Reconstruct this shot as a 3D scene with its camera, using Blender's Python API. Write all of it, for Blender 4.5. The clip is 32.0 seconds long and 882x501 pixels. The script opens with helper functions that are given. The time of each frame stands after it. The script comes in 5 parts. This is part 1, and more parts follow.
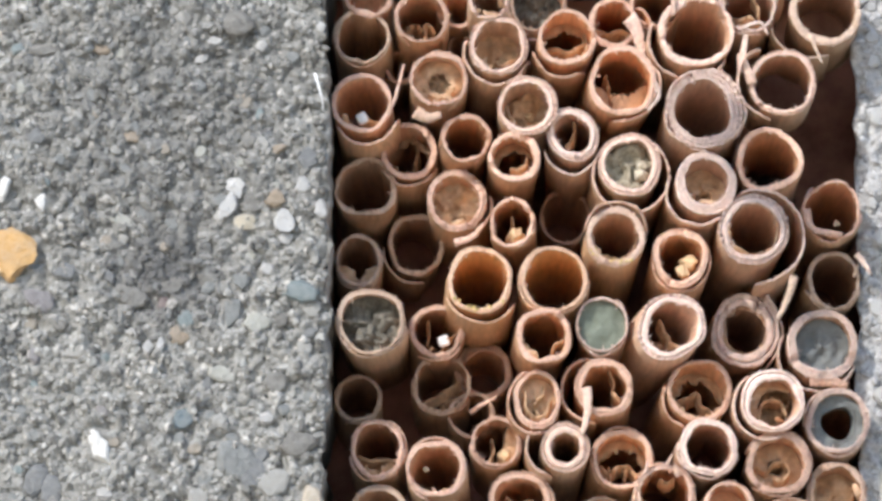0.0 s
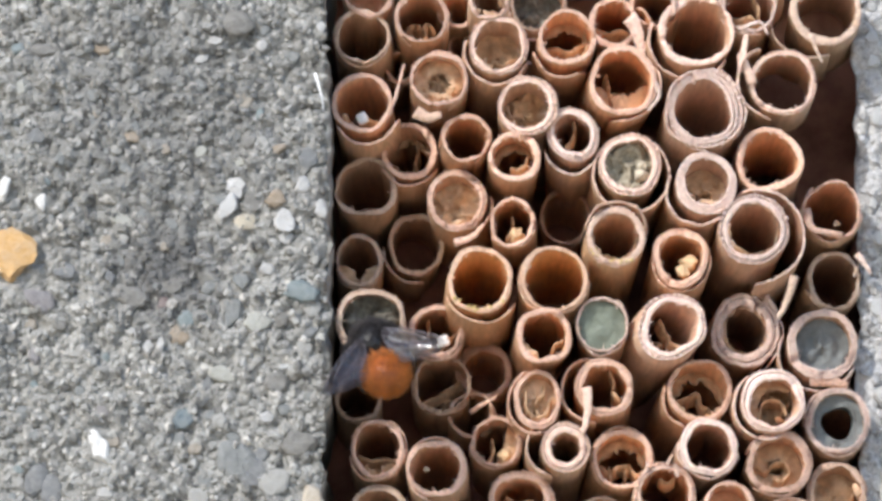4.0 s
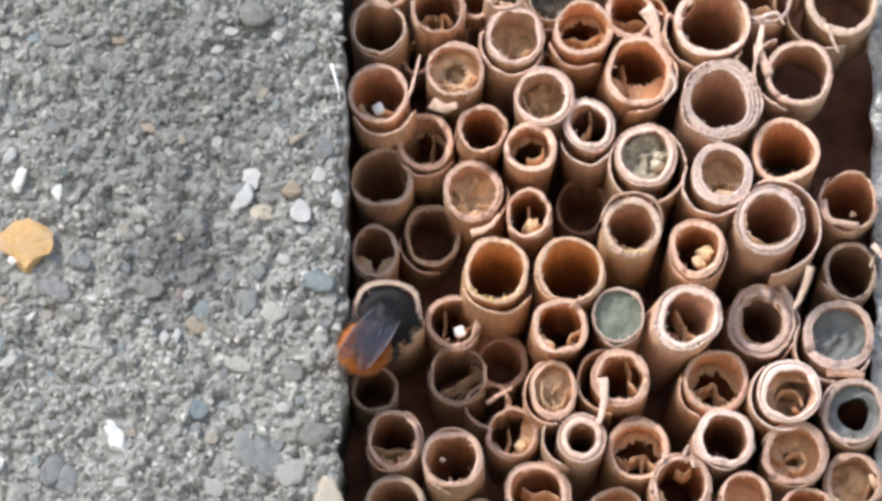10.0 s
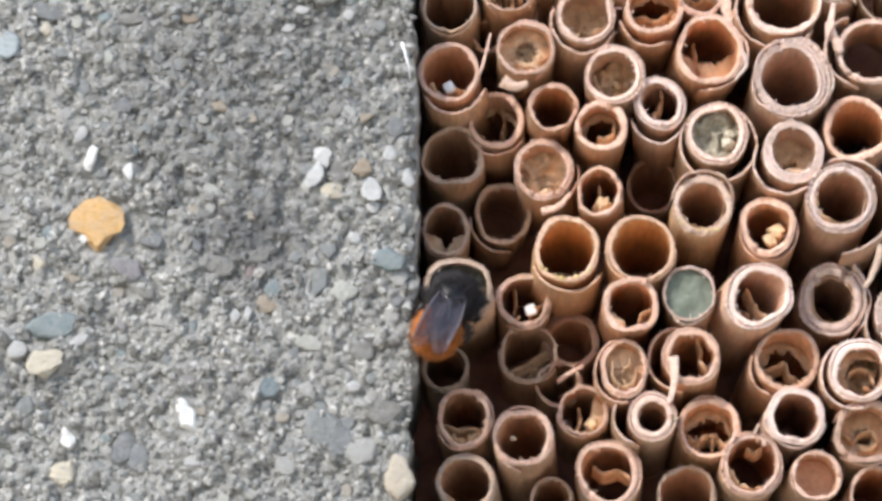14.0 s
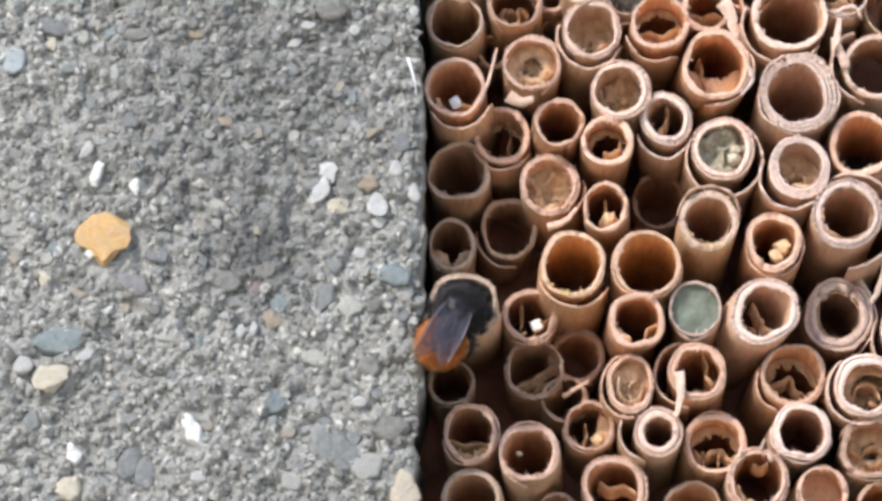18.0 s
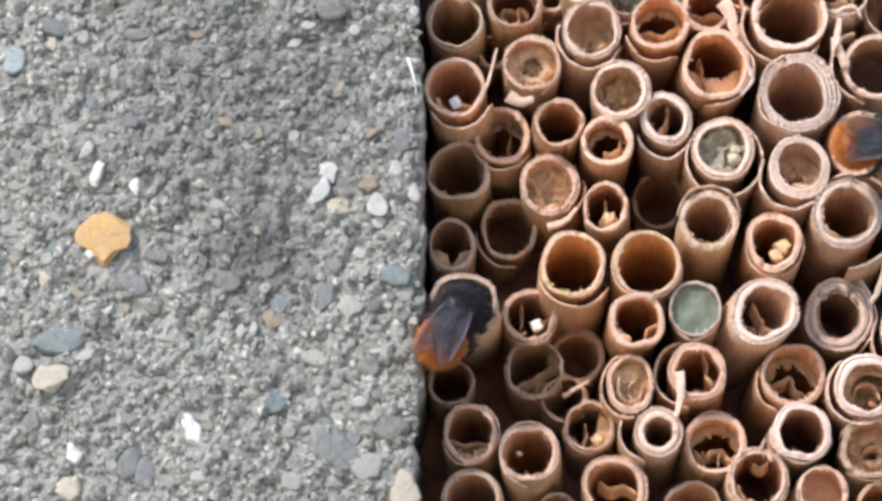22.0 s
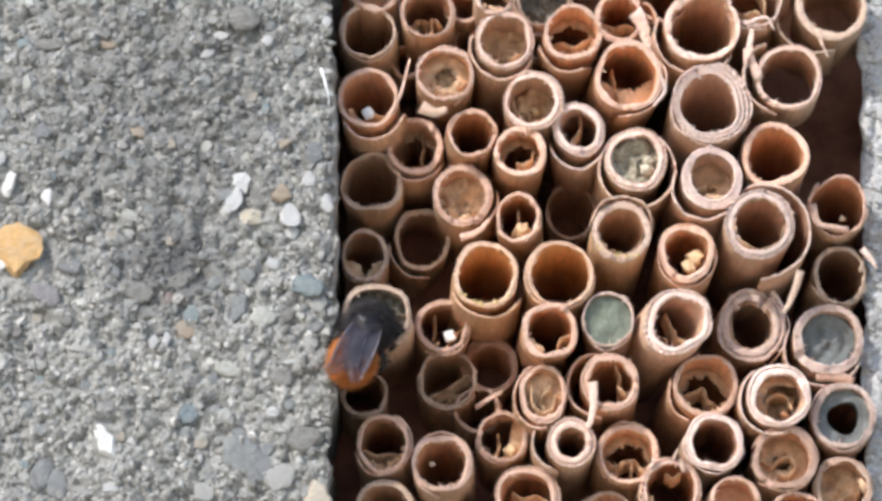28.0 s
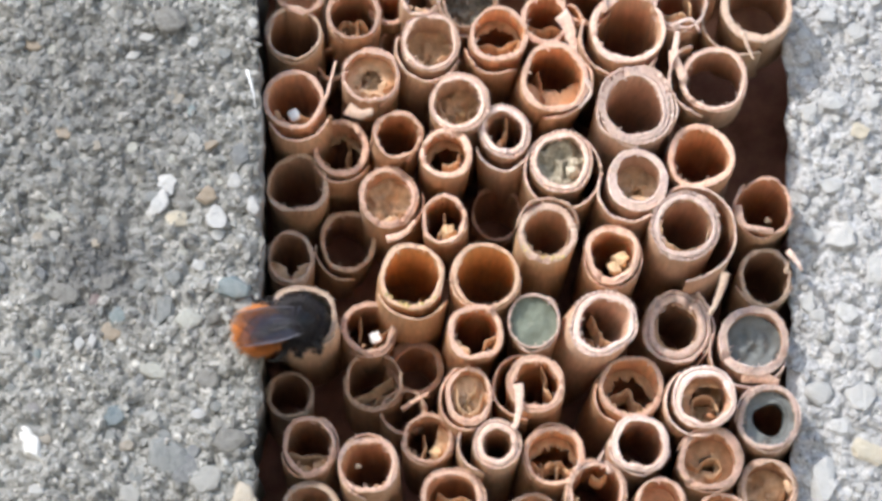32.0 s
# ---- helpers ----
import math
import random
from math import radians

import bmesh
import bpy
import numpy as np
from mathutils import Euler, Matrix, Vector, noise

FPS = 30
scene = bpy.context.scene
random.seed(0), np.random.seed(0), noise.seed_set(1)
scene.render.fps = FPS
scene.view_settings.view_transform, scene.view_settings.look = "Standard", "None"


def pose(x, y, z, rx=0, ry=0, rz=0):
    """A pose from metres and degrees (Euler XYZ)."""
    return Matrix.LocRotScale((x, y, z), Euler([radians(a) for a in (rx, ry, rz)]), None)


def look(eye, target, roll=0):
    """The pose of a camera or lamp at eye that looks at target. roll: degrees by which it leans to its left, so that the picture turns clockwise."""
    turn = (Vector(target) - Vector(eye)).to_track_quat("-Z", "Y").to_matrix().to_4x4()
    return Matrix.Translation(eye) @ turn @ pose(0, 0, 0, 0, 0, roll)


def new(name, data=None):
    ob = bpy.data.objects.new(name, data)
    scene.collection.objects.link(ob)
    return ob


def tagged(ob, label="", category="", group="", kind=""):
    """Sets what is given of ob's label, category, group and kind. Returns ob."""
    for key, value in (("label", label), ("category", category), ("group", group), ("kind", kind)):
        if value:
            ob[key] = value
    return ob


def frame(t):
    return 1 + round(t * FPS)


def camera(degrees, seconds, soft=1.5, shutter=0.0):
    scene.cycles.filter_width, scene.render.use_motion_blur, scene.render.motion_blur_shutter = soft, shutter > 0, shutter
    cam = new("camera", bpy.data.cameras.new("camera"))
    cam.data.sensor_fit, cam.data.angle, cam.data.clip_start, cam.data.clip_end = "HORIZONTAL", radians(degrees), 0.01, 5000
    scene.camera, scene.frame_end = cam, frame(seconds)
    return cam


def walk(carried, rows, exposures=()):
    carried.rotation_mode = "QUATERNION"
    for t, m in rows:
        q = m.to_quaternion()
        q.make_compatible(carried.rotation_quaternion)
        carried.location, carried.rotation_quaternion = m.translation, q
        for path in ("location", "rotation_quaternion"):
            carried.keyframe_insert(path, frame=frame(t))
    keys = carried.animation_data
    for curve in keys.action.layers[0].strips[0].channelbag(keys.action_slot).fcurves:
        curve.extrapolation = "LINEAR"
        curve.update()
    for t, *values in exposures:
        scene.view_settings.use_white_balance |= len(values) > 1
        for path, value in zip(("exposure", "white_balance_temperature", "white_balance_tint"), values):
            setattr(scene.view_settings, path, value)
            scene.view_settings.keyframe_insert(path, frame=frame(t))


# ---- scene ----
# Lengths in the calls below are millimetres: x to the right, z up, y into the wall.
MM = 0.001
CAM_BASE = look((0, -0.46247 * math.cos(radians(8)), -0.46247 * math.sin(radians(8))), (0, 0, 0))


def aim(up, left):
    """The camera on its stand, turned a little up and to the left."""
    return CAM_BASE @ pose(0, 0, 0, up, left, 0)


cam = camera(12.0, 32.0, soft=3.3, shutter=0.5)
walk(cam, [
    (0, aim(0.0000, 0.0000)),
    (0.5, aim(-0.0015, 0.0023)),
    (3.5, aim(-0.0015, 0.0023)),
    (4.5, aim(-0.0023, 0.0031)),
    (5.5, aim(-0.0046, 0.0031)),
    (6, aim(-0.0123, 0.0353)),
    (6.5, aim(-0.0714, 0.1882)),
    (7, aim(-0.0714, 0.2005)),
    (7.5, aim(-0.1068, 0.2473)),
    (8, aim(-0.1068, 0.2381)),
    (8.5, aim(-0.0830, 0.2381)),
    (9.5, aim(-0.0830, 0.2381)),
    (10, aim(-0.1298, 0.2235)),
    (10.5, aim(-0.2120, 0.3057)),
    (11, aim(-0.2596, 0.3295)),
    (11.5, aim(-0.3303, 0.3879)),
    (12, aim(-0.4009, 0.4232)),
    (12.5, aim(-0.4478, 0.5062)),
    (13, aim(-0.4593, 0.5884)),
    (13.5, aim(-0.4240, 0.7174)),
    (14, aim(-0.4240, 1.1881)),
    (14.5, aim(-0.3771, 1.3524)),
    (15.2, aim(-0.3072, 1.3516)),
    (15.8, aim(-0.2458, 1.3056)),
    (16.5, aim(-0.2166, 1.2703)),
    (23, aim(-0.2166, 1.2703)),
    (23.5, aim(-0.2124, 1.2587)),
    (24, aim(-0.2062, 1.2234)),
    (24.5, aim(-0.1536, 1.0115)),
    (25, aim(-0.1417, 0.9409)),
    (25.5, aim(-0.1356, 0.9293)),
    (26.2, aim(-0.1075, 0.7297)),
    (26.9, aim(-0.0845, 0.3994)),
    (27.5, aim(-0.0714, 0.1882)),
    (28, aim(-0.0714, 0.0822)),
    (28.5, aim(-0.0714, 0.0469)),
    (29, aim(-0.0714, 0.0353)),
    (29.5, aim(-0.0714, -0.1997)),
    (30, aim(-0.0361, -0.8291)),
    (30.5, aim(-0.0361, -0.9524)),
    (31, aim(-0.0476, -0.9293)),
    (32, aim(-0.0476, -0.9293)),
], exposures=[(0, 0.9, 6300, 10), (16, 0.91, 6300, 10), (21, 0.91, 6300, 10), (25, 0.89, 6300, 10), (28, 0.93, 6300, 10), (29.5, 0.92, 6300, 10), (30.5, 0.98, 6300, 10), (32, 0.97, 6300, 10)])

# ---- daylight ----
SUN_WAY = Vector((-0.52, -0.62, 0.62)).normalized()
world = bpy.data.worlds.new("sky")
scene.world = world
world.use_nodes = True
sky = world.node_tree.nodes.new("ShaderNodeTexSky")
sky.sky_type, sky.sun_disc = "NISHITA", False
sky.sun_elevation = math.asin(SUN_WAY.z)
sky.sun_rotation = math.atan2(SUN_WAY.x, SUN_WAY.y)
background = world.node_tree.nodes["Background"]
background.inputs["Strength"].default_value = 0.15
world.node_tree.links.new(sky.outputs[0], background.inputs["Color"])
sun = new("sun", bpy.data.lights.new("sun", "SUN"))
sun.data.energy, sun.data.angle, sun.data.color = 2.05, radians(0.6), (1.0, 0.95, 0.88)
sun.matrix_world = look(SUN_WAY * 5, (0, 0, 0))


# ---- materials ----
class Mat:
    """A small helper that strings nodes together."""

    def __init__(self, name, rough=0.8, spec=0.3):
        self.m = bpy.data.materials.new(name)
        self.m.use_nodes = True
        self.t = self.m.node_tree
        self.b = self.t.nodes["Principled BSDF"]
        self.b.inputs["Roughness"].default_value = rough
        self.b.inputs["Specular IOR Level"].default_value = spec

    def node(self, kind, **inputs):
        n = self.t.nodes.new(kind)
        for key, value in inputs.items():
            n.inputs[key.replace("_", " ")].default_value = value
        return n

    def link(self, a, b):
        self.t.links.new(a, b)

    def noise(self, coord, scale, detail=4, rough=0.6):
        n = self.node("ShaderNodeTexNoise", Scale=scale, Detail=detail, Roughness=rough)
        self.link(coord, n.inputs["Vector"])
        return n.outputs["Fac"]

    def ramp(self, fac, *stops):
        n = self.t.nodes.new("ShaderNodeValToRGB")
        e = n.color_ramp.elements
        while len(e) < len(stops):
            e.new(0.5)
        for el, (at, col) in zip(e, stops):
            el.position, el.color = at, (*col, 1)
        self.link(fac, n.inputs["Fac"])
        return n.outputs["Color"]

    def mix(self, fac, a, b, mode="MIX"):
        n = self.t.nodes.new("ShaderNodeMix")
        n.data_type, n.blend_type = "RGBA", mode
        for sock, v in ((n.inputs[0], fac), (n.inputs[6], a), (n.inputs[7], b)):
            if isinstance(v, (int, float)):
                sock.default_value = v
            elif isinstance(v, tuple):
                sock.default_value = (*v, 1)
            else:
                self.link(v, sock)
        return n.outputs[2]

    def math(self, op, a, b):
        n = self.t.nodes.new("ShaderNodeMath")
        n.operation = op
        for sock, v in ((n.inputs[0], a), (n.inputs[1], b)):
            if isinstance(v, (int, float)):
                sock.default_value = v
            else:
                self.link(v, sock)
        return n.outputs[0]

    def coords(self, stretch=None, shuffle=True):
        """Object coordinates in metres, moved by a random amount for each object."""
        c = self.t.nodes.new("ShaderNodeTexCoord").outputs["Object"]
        n = self.t.nodes.new("ShaderNodeMapping")
        if stretch:
            n.inputs["Scale"].default_value = stretch
        if shuffle:
            r = self.t.nodes.new("ShaderNodeObjectInfo").outputs["Random"]
            v = self.t.nodes.new("ShaderNodeVectorMath")
            v.operation = "MULTIPLY_ADD"
            self.link(r, v.inputs[0])
            v.inputs[1].default_value = (0.7, 0.9, 1.1)
            self.link(c, v.inputs[2])
            c = v.outputs[0]
        self.link(c, n.inputs["Vector"])
        return n.outputs["Vector"]

    def bump(self, height, strength, distance):
        n = self.node("ShaderNodeBump", Strength=strength, Distance=distance)
        self.link(height, n.inputs["Height"])
        self.link(n.outputs[0], self.b.inputs["Normal"])

    def colour(self, c):
        self.link(c, self.b.inputs["Base Color"])
        return self.m


def shade(c, k):
    return tuple(min(1, v * k) for v in c)


def concrete_mat(name, base):
    m = Mat(name, 0.95, 0.2)
    v = m.coords(shuffle=False)
    fine = m.noise(v, 2600, 5, 0.7)
    mid = m.noise(v, 620, 4)
    big = m.noise(v, 60, 4)
    c = m.ramp(fine, (0.3, shade(base, 0.55)), (0.5, base), (0.72, shade(base, 1.45)))
    c = m.mix(m.ramp(mid, (0.4, (0, 0, 0)), (0.62, (0.5, 0.5, 0.5))), c, shade(base, 1.25))
    c = m.mix(m.ramp(big, (0.5, (0, 0, 0)), (0.68, (0.45, 0.45, 0.45))), c, shade(base, 0.7))
    c = stained_and_darkened(m, c)
    m.bump(m.math("ADD", fine, mid), 0.8, 0.00025)
    return m.colour(c)


def stained_and_darkened(m, c):
    """A dark old stain with a ragged outline on the cement, and a wide darker patch."""
    v = m.coords(shuffle=False)
    far = m.t.nodes.new("ShaderNodeVectorMath")
    far.operation = "DISTANCE"
    m.link(v, far.inputs[0])
    far.inputs[1].default_value = (-0.03, -0.0046, -0.0029)
    ragged = m.math("ADD", far.outputs["Value"], m.math("MULTIPLY", m.noise(v, 260, 4, 0.7), 0.006))
    c = m.mix(m.ramp(ragged, (0.0055, (0.78, 0.78, 0.78)), (0.0098, (0, 0, 0))), c, (0.075, 0.075, 0.077))
    # a wide patch of darker grey with a ragged edge
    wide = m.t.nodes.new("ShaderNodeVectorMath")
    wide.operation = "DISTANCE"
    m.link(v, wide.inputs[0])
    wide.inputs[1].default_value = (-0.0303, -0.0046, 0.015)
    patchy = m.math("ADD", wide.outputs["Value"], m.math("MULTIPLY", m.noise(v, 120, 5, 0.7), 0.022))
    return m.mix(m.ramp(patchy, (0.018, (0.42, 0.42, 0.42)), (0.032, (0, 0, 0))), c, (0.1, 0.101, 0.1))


def grit_mat(name, stops):
    m = Mat(name, 0.9, 0.25)
    r = m.t.nodes.new("ShaderNodeNewGeometry").outputs["Random Per Island"]
    c = m.ramp(r, *stops)
    fine = m.noise(m.coords(shuffle=False), 2500, 4, 0.7)
    c = m.mix(0.6, c, m.ramp(fine, (0.3, (0.38, 0.38, 0.38)), (0.7, (1.3, 1.3, 1.3))), "MULTIPLY")
    m.bump(fine, 0.9, 0.0003)
    return m.colour(stained_and_darkened(m, c))


STONE_COLOURS = {
    "bone": (0.95, 0.93, 0.88), "ochre": (0.72, 0.43, 0.16), "white": (0.56, 0.55, 0.53), "chalk": (0.66, 0.65, 0.63), "cream": (0.68, 0.6, 0.46),
    "sand": (0.62, 0.53, 0.41), "tan": (0.37, 0.29, 0.205), "drab": (0.21, 0.2, 0.18), "slate": (0.21, 0.216, 0.22), "blue": (0.15, 0.2, 0.225), "grey": (0.24, 0.25, 0.245),
    "buff": (0.38, 0.33, 0.265), "pale": (0.42, 0.41, 0.38), "ashy": (0.48, 0.475, 0.42), "mauve": (0.27, 0.25, 0.255), "rust": (0.21, 0.145, 0.14), "teal": (0.225, 0.275, 0.28), "sky": (0.47, 0.52, 0.53),
}
stone_mats = {}


def stone_mat(kind):
    if kind not in stone_mats:
        base = shade(STONE_COLOURS[kind], 0.84)
        m = Mat("stone_" + kind, 0.7, 0.35)
        v = m.coords()
        fine, mid = m.noise(v, 1800, 5, 0.7), m.noise(v, 350, 3)
        c = m.ramp(fine, (0.3, shade(base, 0.72)), (0.55, base), (0.75, shade(base, 1.15)))
        c = m.mix(m.ramp(mid, (0.45, (0, 0, 0)), (0.65, (0.5, 0.5, 0.5))), c, shade(base, 0.8))
        dust = m.noise(v, 900, 4, 0.75)
        c = m.mix(m.ramp(dust, (0.42, (0.15, 0.15, 0.15)), (0.62, (0.85, 0.85, 0.85))), c, tuple(0.55 * a + 0.45 * b for a, b in zip(base, (0.3, 0.295, 0.28))))
        m.bump(m.math("ADD", fine, dust), 0.7, 0.0003)
        stone_mats[kind] = m.colour(c)
    return stone_mats[kind]


# body, cut end, bore
REED_COLOURS = {
    "tan": ((0.55, 0.35, 0.2), (0.68, 0.48, 0.35), (0.58, 0.37, 0.23)),
    "orange": ((0.66, 0.37, 0.19), (0.74, 0.49, 0.33), (0.68, 0.4, 0.21)),
    "amber": ((0.6, 0.35, 0.15), (0.68, 0.48, 0.28), (0.62, 0.37, 0.13)),
    "pale": ((0.66, 0.49, 0.34), (0.78, 0.6, 0.48), (0.56, 0.41, 0.29)),
    "pink": ((0.65, 0.46, 0.34), (0.83, 0.68, 0.6), (0.52, 0.37, 0.28)),
    "cream": ((0.66, 0.44, 0.22), (0.76, 0.6, 0.45), (0.56, 0.39, 0.26)),
    "grey": ((0.46, 0.34, 0.22), (0.5, 0.43, 0.3), (0.42, 0.29, 0.19)),
    "brown": ((0.38, 0.25, 0.145), (0.4, 0.3, 0.19), (0.36, 0.22, 0.13)),
    "ashen": ((0.54, 0.35, 0.23), (0.68, 0.6, 0.53), (0.48, 0.34, 0.25)),
}


def reed_mat(name, base, kind):
    k = {"side": 0.95, "cut": 1.04, "bore": 1.18}[kind]
    share, dry = {"side": (0.42, (0.7, 0.54, 0.42)), "cut": (0.36, (0.94, 0.75, 0.65)), "bore": (0.28, (0.68, 0.5, 0.36))}[kind]
    base = tuple((1 - share) * a + share * b for a, b in zip(base, dry))
    green = {"side": 0.945, "cut": 0.9, "bore": 0.92}[kind]
    base = (min(0.9, base[0] * 1.02 * k), base[1] * green * k, base[2] * 0.88 * k)
    m = Mat(name, {"bore": 0.42, "cut": 0.48, "side": 0.55}[kind], 0.5)
    m.b.inputs["Subsurface Weight"].default_value = 0.1
    m.b.inputs["Subsurface Radius"].default_value = (1.0, 0.55, 0.3)
    m.b.inputs["Subsurface Scale"].default_value = 0.0012
    v = m.coords((1, 0.05, 1))
    grain = m.noise(v, 2200, 4, 0.65)
    blotch = m.noise(m.coords(), 190, 4, 0.6)
    speck = m.noise(m.coords(), 1500, 3, 0.7)
    if kind == "cut":
        c = m.ramp(speck, (0.32, shade(base, 0.6)), (0.48, base), (0.75, shade(base, 1.2)))
        cell = m.node("ShaderNodeTexVoronoi", Scale=6500)
        m.link(m.coords(), cell.inputs["Vector"])
        pores = m.ramp(cell.outputs["Distance"], (0.12, shade(base, 0.62)), (0.34, base), (0.6, shade(base, 1.2)))
        c = m.mix(0.3, c, pores)
        # fibre bundles that end round the rim
        xyz = m.t.nodes.new("ShaderNodeSeparateXYZ")
        m.link(m.t.nodes.new("ShaderNodeTexCoord").outputs["Object"], xyz.inputs[0])
        ring = m.t.nodes.new("ShaderNodeCombineXYZ")
        m.link(m.math("ARCTAN2", xyz.outputs[2], xyz.outputs[0]), ring.inputs[0])
        square = m.math("ADD", m.math("MULTIPLY", xyz.outputs[0], xyz.outputs[0]), m.math("MULTIPLY", xyz.outputs[2], xyz.outputs[2]))
        m.link(m.math("MULTIPLY", m.math("SQRT", square, 0.0), 260.0), ring.inputs[1])
        ticks = m.noise(ring.outputs[0], 13, 3, 0.6)
        c = m.mix(m.ramp(ticks, (0.34, (0.6, 0.6, 0.6)), (0.47, (0, 0, 0))), c, (base[0] * 0.5, base[1] * 0.42, base[2] * 0.38))
        m.bump(m.math("ADD", speck, cell.outputs["Distance"]), 0.8, 0.00022)
    else:
        c = m.ramp(grain, (0.3, shade(base, 0.74)), (0.5, base), (0.72, shade(base, 1.2)))
        streak = m.noise(m.coords((1, 0.025, 1)), 900, 3, 0.6)
        c = m.mix(m.ramp(streak, (0.5, (0, 0, 0)), (0.66, (0.5, 0.5, 0.5))), c, shade(base, 0.72))
        m.bump(m.math("ADD", grain, streak), 0.5, 0.00015)
    c = m.mix(m.ramp(blotch, (0.45, (0, 0, 0)), (0.7, (0.6, 0.6, 0.6))), c, shade((base[0] * 0.8, base[1] * 0.72, base[2] * 0.66), 0.9))
    hue = m.node("ShaderNodeHueSaturation")
    r = m.t.nodes.new("ShaderNodeObjectInfo").outputs["Random"]
    m.link(m.math("ADD", m.math("MULTIPLY", r, 0.3), 0.85), hue.inputs["Value"])
    m.link(c, hue.inputs["Color"])
    return m.colour(hue.outputs[0])


REED = {k: [reed_mat(f"reed_{k}_{part}", c, part) for c, part in zip(v, ("side", "cut", "bore"))] for k, v in REED_COLOURS.items()}
MUD_COLOURS = {"drab": (0.24, 0.22, 0.18), "olive": (0.3, 0.28, 0.19), "fawn": (0.46, 0.4, 0.3), "green": (0.2, 0.225, 0.175), "slate": (0.185, 0.195, 0.19), "tan": (0.5, 0.38, 0.26)}


def mud_mat(name, base):
    base = shade(base, 0.84)
    m = Mat(name, 0.92, 0.2)
    v = m.coords()
    fine, mid = m.noise(v, 1900, 5, 0.7), m.noise(v, 450, 4)
    smooth = name in ("mud_green", "mud_slate")
    c = m.ramp(fine, (0.32, shade(base, 0.85 if smooth else 0.5)), (0.5, base), (0.7, shade(base, 1.12 if smooth else 1.5)))
    c = m.mix(m.ramp(mid, (0.45, (0, 0, 0)), (0.62, (0.7, 0.7, 0.7))), c, shade(base, 0.75 if smooth else 0.55))
    m.b.inputs["Roughness"].default_value = 0.5 if smooth else 0.92
    m.bump(m.math("ADD", fine, mid), 0.25 if smooth else 0.8, 0.0004)
    return m.colour(c)


MUD = {k: mud_mat("mud_" + k, c) for k, c in MUD_COLOURS.items()}


def plain_mat(name, base, rough=0.6, spec=0.3, scale=900, amount=0.35, alpha=1.0, bump=0.3):
    m = Mat(name, rough, spec)
    f = m.noise(m.coords(), scale, 4, 0.6)
    m.bump(f, bump, 0.0001)
    m.b.inputs["Alpha"].default_value = alpha
    return m.colour(m.ramp(f, (0.3, shade(base, 1 - amount)), (0.7, shade(base, 1 + amount))))


PITH = plain_mat("pith_shaving", (0.5, 0.33, 0.2), 0.6)
FIBRE = plain_mat("torn_fibre", (0.54, 0.35, 0.22), 0.6)
MEMBRANE = plain_mat("papery_membrane", (0.6, 0.41, 0.26), 0.5, scale=600)
CREAM = plain_mat("cream_pith", (0.47, 0.41, 0.31), 0.7)
HONEY = plain_mat("honey_pith", (0.55, 0.39, 0.23), 0.6)
CRUMB = plain_mat("white_crumb", (0.8, 0.8, 0.8), 0.5)
POLLEN = plain_mat("yellow_pollen", (0.66, 0.5, 0.2), 0.9)
FUR_BLACK = plain_mat("black_fur", (0.026, 0.022, 0.023), 0.6, 0.3)
FUR_ORANGE = plain_mat("orange_fur", (0.52, 0.18, 0.042), 0.6, 0.3)
CHITIN = plain_mat("black_chitin", (0.015, 0.014, 0.016), 0.3, 0.5)
CHITIN_RED = plain_mat("rusty_chitin", (0.3, 0.085, 0.018), 0.4, 0.5)
EYE = plain_mat("dark_eye", (0.01, 0.01, 0.012), 0.15, 0.6)
WING = plain_mat("smoky_wing", (0.05, 0.042, 0.048), 0.14, 1.0, scale=700, alpha=0.44, bump=0.8)
# vein grey is lightened to paint in the wings' pale highlight streaks
VEIN_GLINT = plain_mat("wing_vein_glint", (0.16, 0.14, 0.15), 0.18, 0.9)
# colour of the unseen ground, made pale to bounce light under the reeds
BOUNCE_GROUND = plain_mat("pale_bounce_ground", (0.44, 0.38, 0.3), 0.95, 0.1, scale=12)


# ---- mesh tools ----
def value_noise(u, v, seed):
    """Smooth noise on a plane, 0 to 1, over arrays."""
    table = np.random.RandomState(seed).rand(256, 256)
    i, j = np.floor(u).astype(int), np.floor(v).astype(int)
    a, b = u - i, v - j
    a, b = a * a * (3 - 2 * a), b * b * (3 - 2 * b)
    g = lambda p, q: table[p % 256, q % 256]
    return (g(i, j) * (1 - a) + g(i + 1, j) * a) * (1 - b) + (g(i, j + 1) * (1 - a) + g(i + 1, j + 1) * a) * b


def wave(rng, phi, ks):
    """A closed wobble round a ring, about -1 to 1."""
    out = np.zeros_like(phi)
    for k in ks:
        out += rng.normal() * np.cos(k * phi + rng.uniform(0, 6.28))
    return out / math.sqrt(len(ks))


def mesh_from(name, verts, faces, mats, slots=None, smooth=True):
    me = bpy.data.meshes.new(name)
    me.from_pydata((np.asarray(verts, float) * MM).tolist(), [], faces)
    for m in mats:
        me.materials.append(m)
    if slots is not None:
        me.polygons.foreach_set("material_index", np.asarray(slots, np.int32))
    if smooth:
        me.polygons.foreach_set("use_smooth", np.ones(len(me.polygons), bool))
    me.update()
    return me


def part(name, me, parent, label=""):
    ob = new(name, me)
    ob.parent = parent
    return tagged(ob, label)


def rings(rows, closed=True):
    """Quads between rows of equally many points."""
    n, faces = len(rows[0]), []
    for k in range(len(rows) - 1):
        for i in range(n if closed else n - 1):
            j = (i + 1) % n
            faces.append((k * n + i, k * n + j, (k + 1) * n + j, (k + 1) * n + i))
    return np.concatenate(rows), faces


